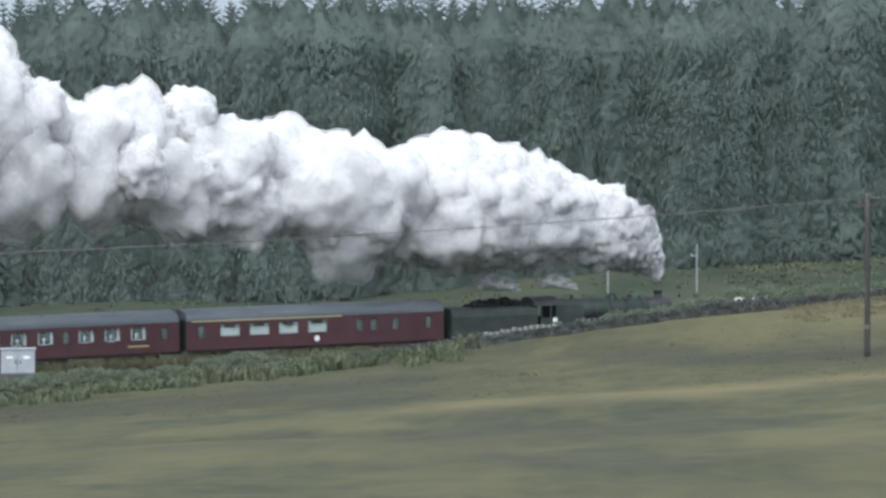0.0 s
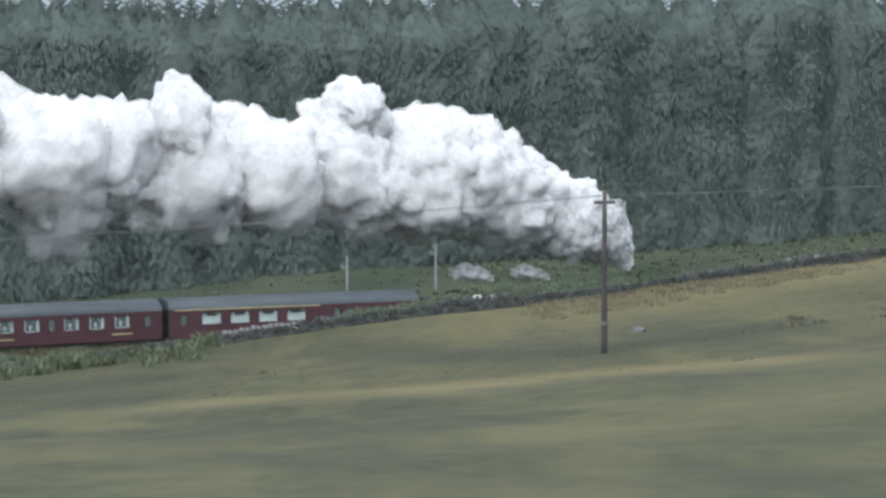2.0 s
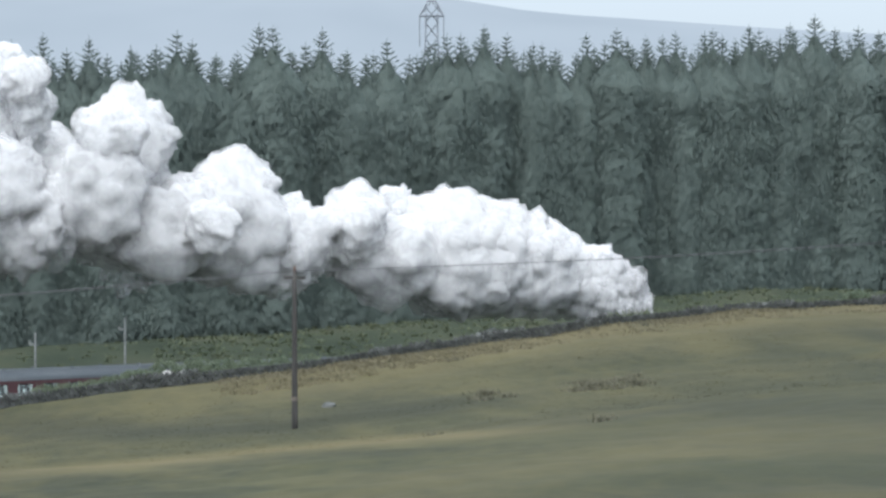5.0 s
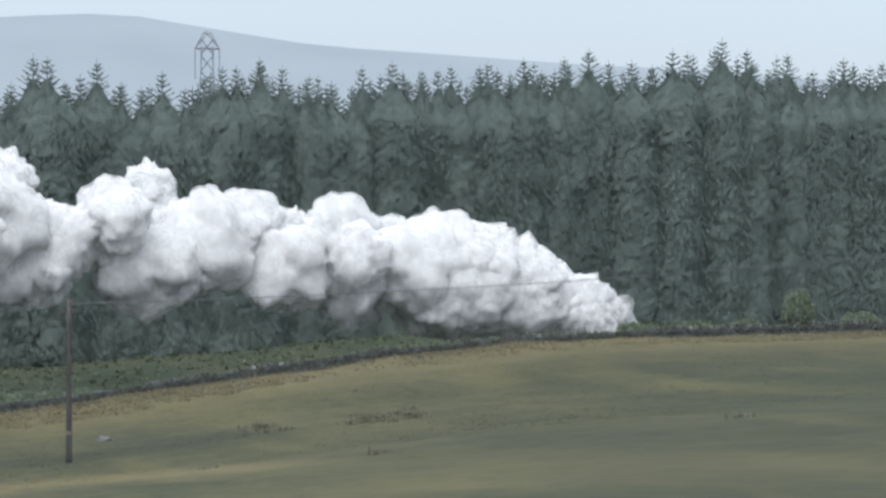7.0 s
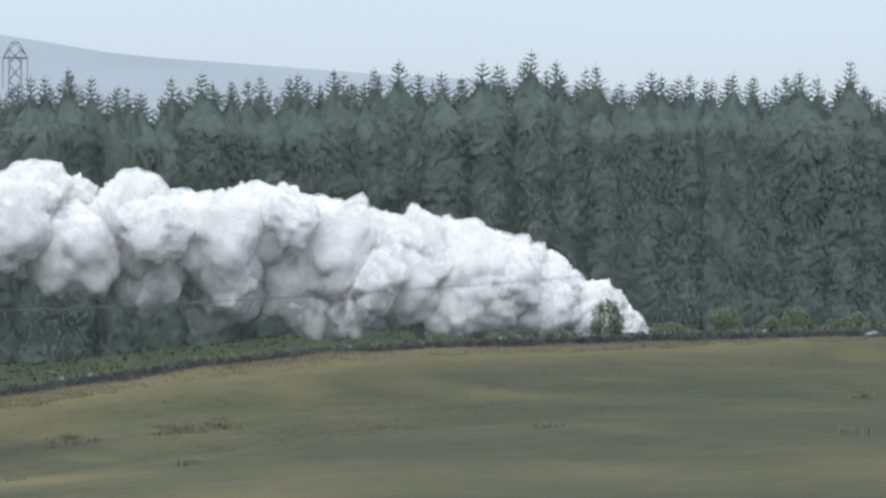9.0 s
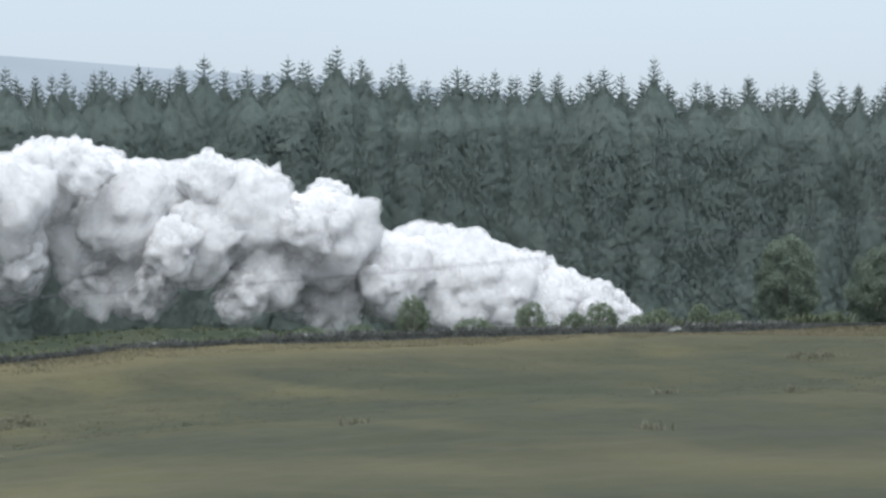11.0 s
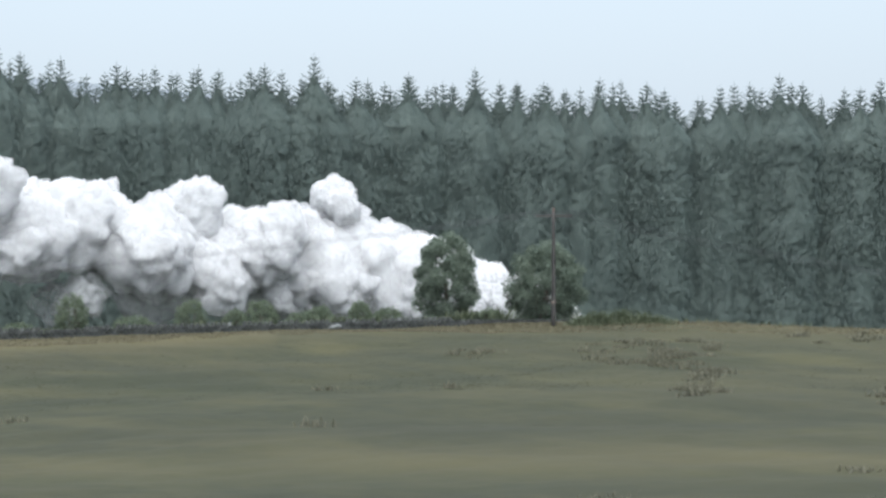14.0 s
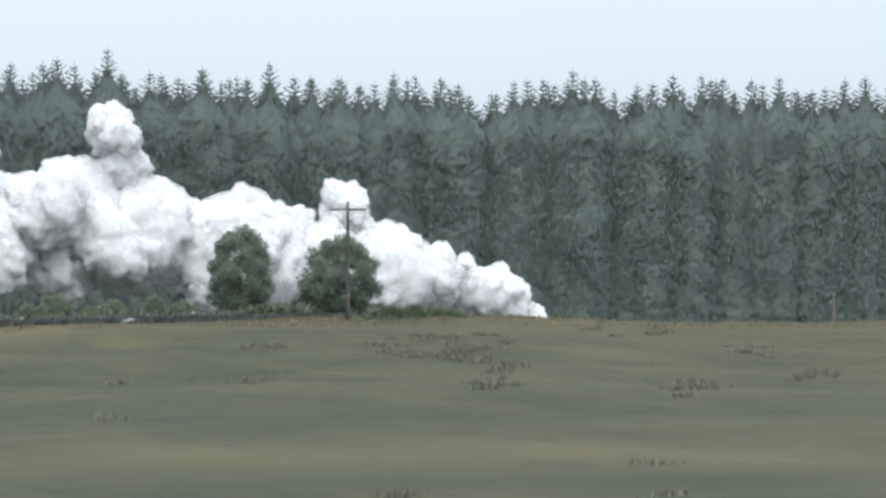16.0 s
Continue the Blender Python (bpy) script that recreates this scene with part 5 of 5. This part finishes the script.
def billow_mesh(seed, n_big, n_small, mat, edge, subdiv=4, ragged=0.1):
    """A cauliflower head of many rounded lobes, about 1 m in radius, and the thin veil of vapour round it."""
    rng = np.random.RandomState(seed)
    bm = bmesh.new()
    bmesh.ops.create_icosphere(bm, subdivisions=subdiv, radius=1)
    u = np.array([v.co[:] for v in bm.verts])
    u /= np.linalg.norm(u, axis=1)[:, None]
    faces = [tuple(v.index for v in f.verts) for f in bm.faces]
    bm.free()

    def shell(cent, rad, p):
        """Distance out to a cluster of balls, with softly filled creases between them."""
        b = u @ cent.T
        disc = b * b - (cent ** 2).sum(1)[None] + rad[None] ** 2
        t = np.where(disc > 0, b + np.sqrt(np.maximum(disc, 0)), 0)
        return (t ** p).sum(1) ** (1 / p)

    def ways(n):
        w = rng.normal(size=(n, 3))
        return w / np.linalg.norm(w, axis=1)[:, None]
    big = shell(ways(n_big) * rng.uniform(.38, .62, (n_big, 1)), rng.uniform(.34, .5, n_big), 9)
    big = np.maximum(big, 0.55)
    w = ways(n_small)
    idx = np.argmax(u @ w.T, axis=0)
    small = shell(w * (big[idx] - .05)[:, None], rng.uniform(.12, .24, n_small), 16)
    r = (big ** 16 + small ** 16) ** (1 / 16)
    w2 = ways(n_small * 4)
    idx = np.argmax(u @ w2.T, axis=0)
    tiny = shell(w2 * (r[idx] - .02)[:, None], rng.uniform(.05, .10, n_small * 4), 30)
    r = (r ** 30 + tiny ** 30) ** (1 / 30)
    r = r / np.percentile(r, 80)
    made = []
    for layer, (size, fray, m) in enumerate(((.98, .012, mat), (1.025, .02, edge))):
        verts = []
        for k, d in zip(r, u):
            q = Vector(d)
            verts.append(q * (size * (k + ragged * noise.noise(q * 1.6 + Vector((seed, 0, 0)))) + fray * (noise.noise(q * 5 + Vector((0, seed, layer * 7))) + .7 * noise.noise(q * 12 + Vector((layer, 0, 0))))))
        me = bpy.data.meshes.new(("billow", "veil")[layer])
        me.from_pydata(verts, [], faces)
        me.materials.append(m)
        me.polygons.foreach_set("use_smooth", [True] * len(faces))
        me.update()
        made.append(me)
    return made


def front_run(t):
    """How far along the line the chimney stands at t seconds."""
    return run_of(381 + 208.2 * t - 1.88 * t * t)


PLUME_R = ((0, .3), (.06, .9), (.14, 1.45), (.35, 2.35), (.7, 3.25), (1.6, 4.5), (3.3, 6.2), (5, 7.4), (9, 9.4))
PLUME_Z = ((0, .6), (.06, 1.9), (.14, 2.85), (.35, 4.1), (.7, 5.2), (1.6, 6.9), (3.3, 9.3), (5, 11.2), (9, 15))
# how strongly the engine blasts, by the time of leaving the chimney
BLAST = ((-7, 1.1), (-6, 1.1), (-4.9, .90), (-3.8, .90), (-3.2, .90), (-2.4, .84), (-1.66, .91), (-1, .96), (-.6, .99), (0, 1.08), (.5, 1.18), (1.1, 1.03), (1.6, .93), (2.2, .96), (3.1, 1.0), (4.6, 1.09),
         (5.9, 1.1), (6.8, 1.07), (7.65, 1.14), (8.4, 1.12), (9.05, .94), (9.6, .95), (10.5, .97), (10.9, .98), (12.4, .94), (13.5, .92), (14.7, 1.0), (15.5, 1.1))


def lerp_table(a, rows):
    return float(np.interp(a, [r[0] for r in rows], [r[1] for r in rows]))


def age_for(r):
    return float(np.interp(r * 1.08, [k[1] for k in PLUME_R], [k[0] for k in PLUME_R]))


plume = thing("smoke_plume", "dense billowing white steam trailing from the locomotive's chimney", "smoke")
PUFFS = []


def build_smoke():
    rng = random.Random(77)
    shapes = [billow_mesh(100 + i, 16, 45, STEAM, STEAM_EDGE) for i in range(8)]
    small = [billow_mesh(200 + i, 9, 20, STEAM, STEAM_EDGE, 3) for i in range(4)]
    thin = [billow_mesh(120 + i, 16, 45, THIN_STEAM, THIN_EDGE, 4, .25) for i in range(4)]
    wisps = [billow_mesh(300 + i, 16, 40, WISP, WISP_EDGE, 4, .45) for i in range(3)]

    def puff(kind, te, r, phi, rho, lift=0.0, mesh=None):
        body, veil = mesh or rng.choice(shapes)
        ob = part("puff", body, None, plume)
        part("veil", veil, None, ob)
        k = r
        ob.scale = (k * rng.uniform(.9, 1.15), k * rng.uniform(.9, 1.15), k * rng.uniform(.88, 1.05))
        PUFFS.append((ob, te, r, phi, rho, lift, age_for(r), rng.uniform(0, 6.28), rng.uniform(-14, 14)))

    te, i = -6.6, 0
    while te < 15.2:
        puff("L", te, rng.uniform(3.2, 4.4), i * 2.39996, rng.uniform(.3, .9))
        te += .225
        i += 1
    te = -6.4
    while te < 16.2:
        phi = i * 2.39996
        puff("B", te, rng.uniform(1.7, 2.8), phi, rng.uniform(.88, 1.08) if math.sin(phi) > -.3 else .72, 0.0, rng.choice(thin) if math.sin(phi) < -.3 else None)
        te += .25
        i += 1
    te = -2.2
    while te < 16.7:
        puff("M", te, rng.uniform(1.0, 1.7), i * 2.39996, rng.uniform(.75, .97), 0.0)
        te += .31
        i += 1
    te = -.9
    while te < 16.8:
        puff("S", te, rng.uniform(.5, .9), i * 2.39996, rng.uniform(.7, .92), 0.0, rng.choice(small))
        te += .5
        i += 1
    te = -5.5
    while te < 14.5:
        puff("W", te, rng.uniform(1.5, 2.6), -math.pi / 2 + rng.uniform(-.8, .8), rng.uniform(.8, .98), 0.0, rng.choice(wisps))
        te += .9
    # single blasts that shoot up above the rest
    for te, lift in ((-.28, .18), (11.5, .62), (13.85, .75)):
        for k in range(4):
            puff("H", te + .05 * k, (2.2, 1.8, 1.8, 2.0)[k], math.pi / 2 + (0, .3, -.25, .1)[k], (1.4, 1.25, 1.2, .95)[k], lift * (1, .95, .8, .55)[k])


build_smoke()

LEAKS = []


def build_leaks():
    """Wisps of steam drifting over the cab and the firebox."""
    rng = random.Random(5)
    shapes = [billow_mesh(400 + i, 12, 30, THIN_STEAM, THIN_EDGE, 3, .4) for i in range(2)]
    for run, z, r in ((-7.0, 4.45, .45), (-7.7, 4.7, .65), (-8.6, 4.9, .8), (-11.6, 4.5, .5), (-12.4, 4.8, .8), (-13.4, 5.0, .9)):
        body, veil = rng.choice(shapes)
        ob = part("steam_wisp", body, None, plume)
        part("veil", veil, None, ob)
        ob.scale = (r * 1.4, r, r * .7)
        LEAKS.append((ob, run, z))


build_leaks()

# ---- movement ----


def vehicle_rows(offset, half):
    rows = []
    for i in range(33):
        t = i * 0.5
        s = front_run(t) + offset
        p, q = on_track(s - half), on_track(s + half)
        w = q - p
        m = Matrix.Translation((p + q) / 2) @ Euler((0, -math.atan2(w.z, math.hypot(w.x, w.y)), math.atan2(w.y, w.x))).to_matrix().to_4x4()
        rows.append((t, m))
    return rows


def puff_rows(te, r, phi, rho, lift, a0, turn, spin):
    speed = 9.0
    ts = te + a0                       # from here on the puff is left behind in the air
    times = {0.0, 16.0}
    t = 1.0
    while t < min(ts, 16):
        times.add(t)
        t += 1.0
    t = max(0.0, ts)
    step = 0.2
    while t < 16:
        times.add(round(t, 2))
        t += step
        step = min(step * 1.3, 1.2)
    rows = []
    last = -1
    for t in sorted(times):
        if frame(t) == last:
            continue
        last = frame(t)
        if t <= ts:
            age, still = a0, t
        else:
            age, still = t - te, ts
        s = front_run(still) - speed * a0
        p = on_track(s)
        q = on_track(s + 1)
        along = (q - p).normalized()
        side = Vector((-along.y, along.x, 0))
        left = max(0.0, t - ts)
        grow = min(1.0, left / 0.9)
        grow = grow * grow * (3 - 2 * grow)
        blast = 1 + (lerp_table(te if t > ts else t - a0, BLAST) - 1) * min(1, max(0, age - .2) / .8)
        out = max(0.0, lerp_table(age, PLUME_R) * blast - 0.82 * r) * rho * grow
        if r < 1.75 and not lift:
            out *= 1 - .55 * min(1, age / 2.2)
        if math.sin(phi) < 0 and rho < .9:
            out *= .65 if te < 4.5 else 1.12
        p = p - along * 0.75 * left
        c = p + Vector((0, 0, 4.0 + lerp_table(age, PLUME_Z) * blast + lift * left)) + side * out * math.cos(phi) + Vector((0, 0, out * math.sin(phi)))
        rows.append((t, Matrix.Translation(c) @ Euler((turn, turn * .7, turn * 1.7)).to_matrix().to_4x4() @ Matrix.Rotation(radians(spin * left), 4, "Y")))
    return rows


def motions():
    for ob, offset, half in CONSIST:
        walk(ob, vehicle_rows(offset, half))
        base = front_run(0)
        for w in ob.children:
            if "spin_r" in w:
                x, r = w["spin_x"], w["spin_r"]
                step = 3 if r > .8 else 2
                rows = []
                for k in range(0, 481, step):
                    t = k / 30
                    rows.append((t, Matrix.Translation((x, 0, r)) @ Matrix.Rotation((front_run(t) - base) / r, 4, "Y")))
                walk(w, rows)
            elif "rod_side" in w:
                rows = []
                for k in range(0, 481, 3):
                    t = k / 30
                    g = (front_run(t) - base) / .93
                    rows.append((t, Matrix.Translation((.33 * math.sin(g), 0, .93 + .33 * math.cos(g)))))
                walk(w, rows)
    for ob, run, z in LEAKS:
        walk(ob, [(tt, m @ Matrix.Translation((0, 0, z))) for tt, m in vehicle_rows(run, .5)])
    for ob, *rest in PUFFS:
        walk(ob, puff_rows(*rest))


build_coping(wall_caps)
motions()
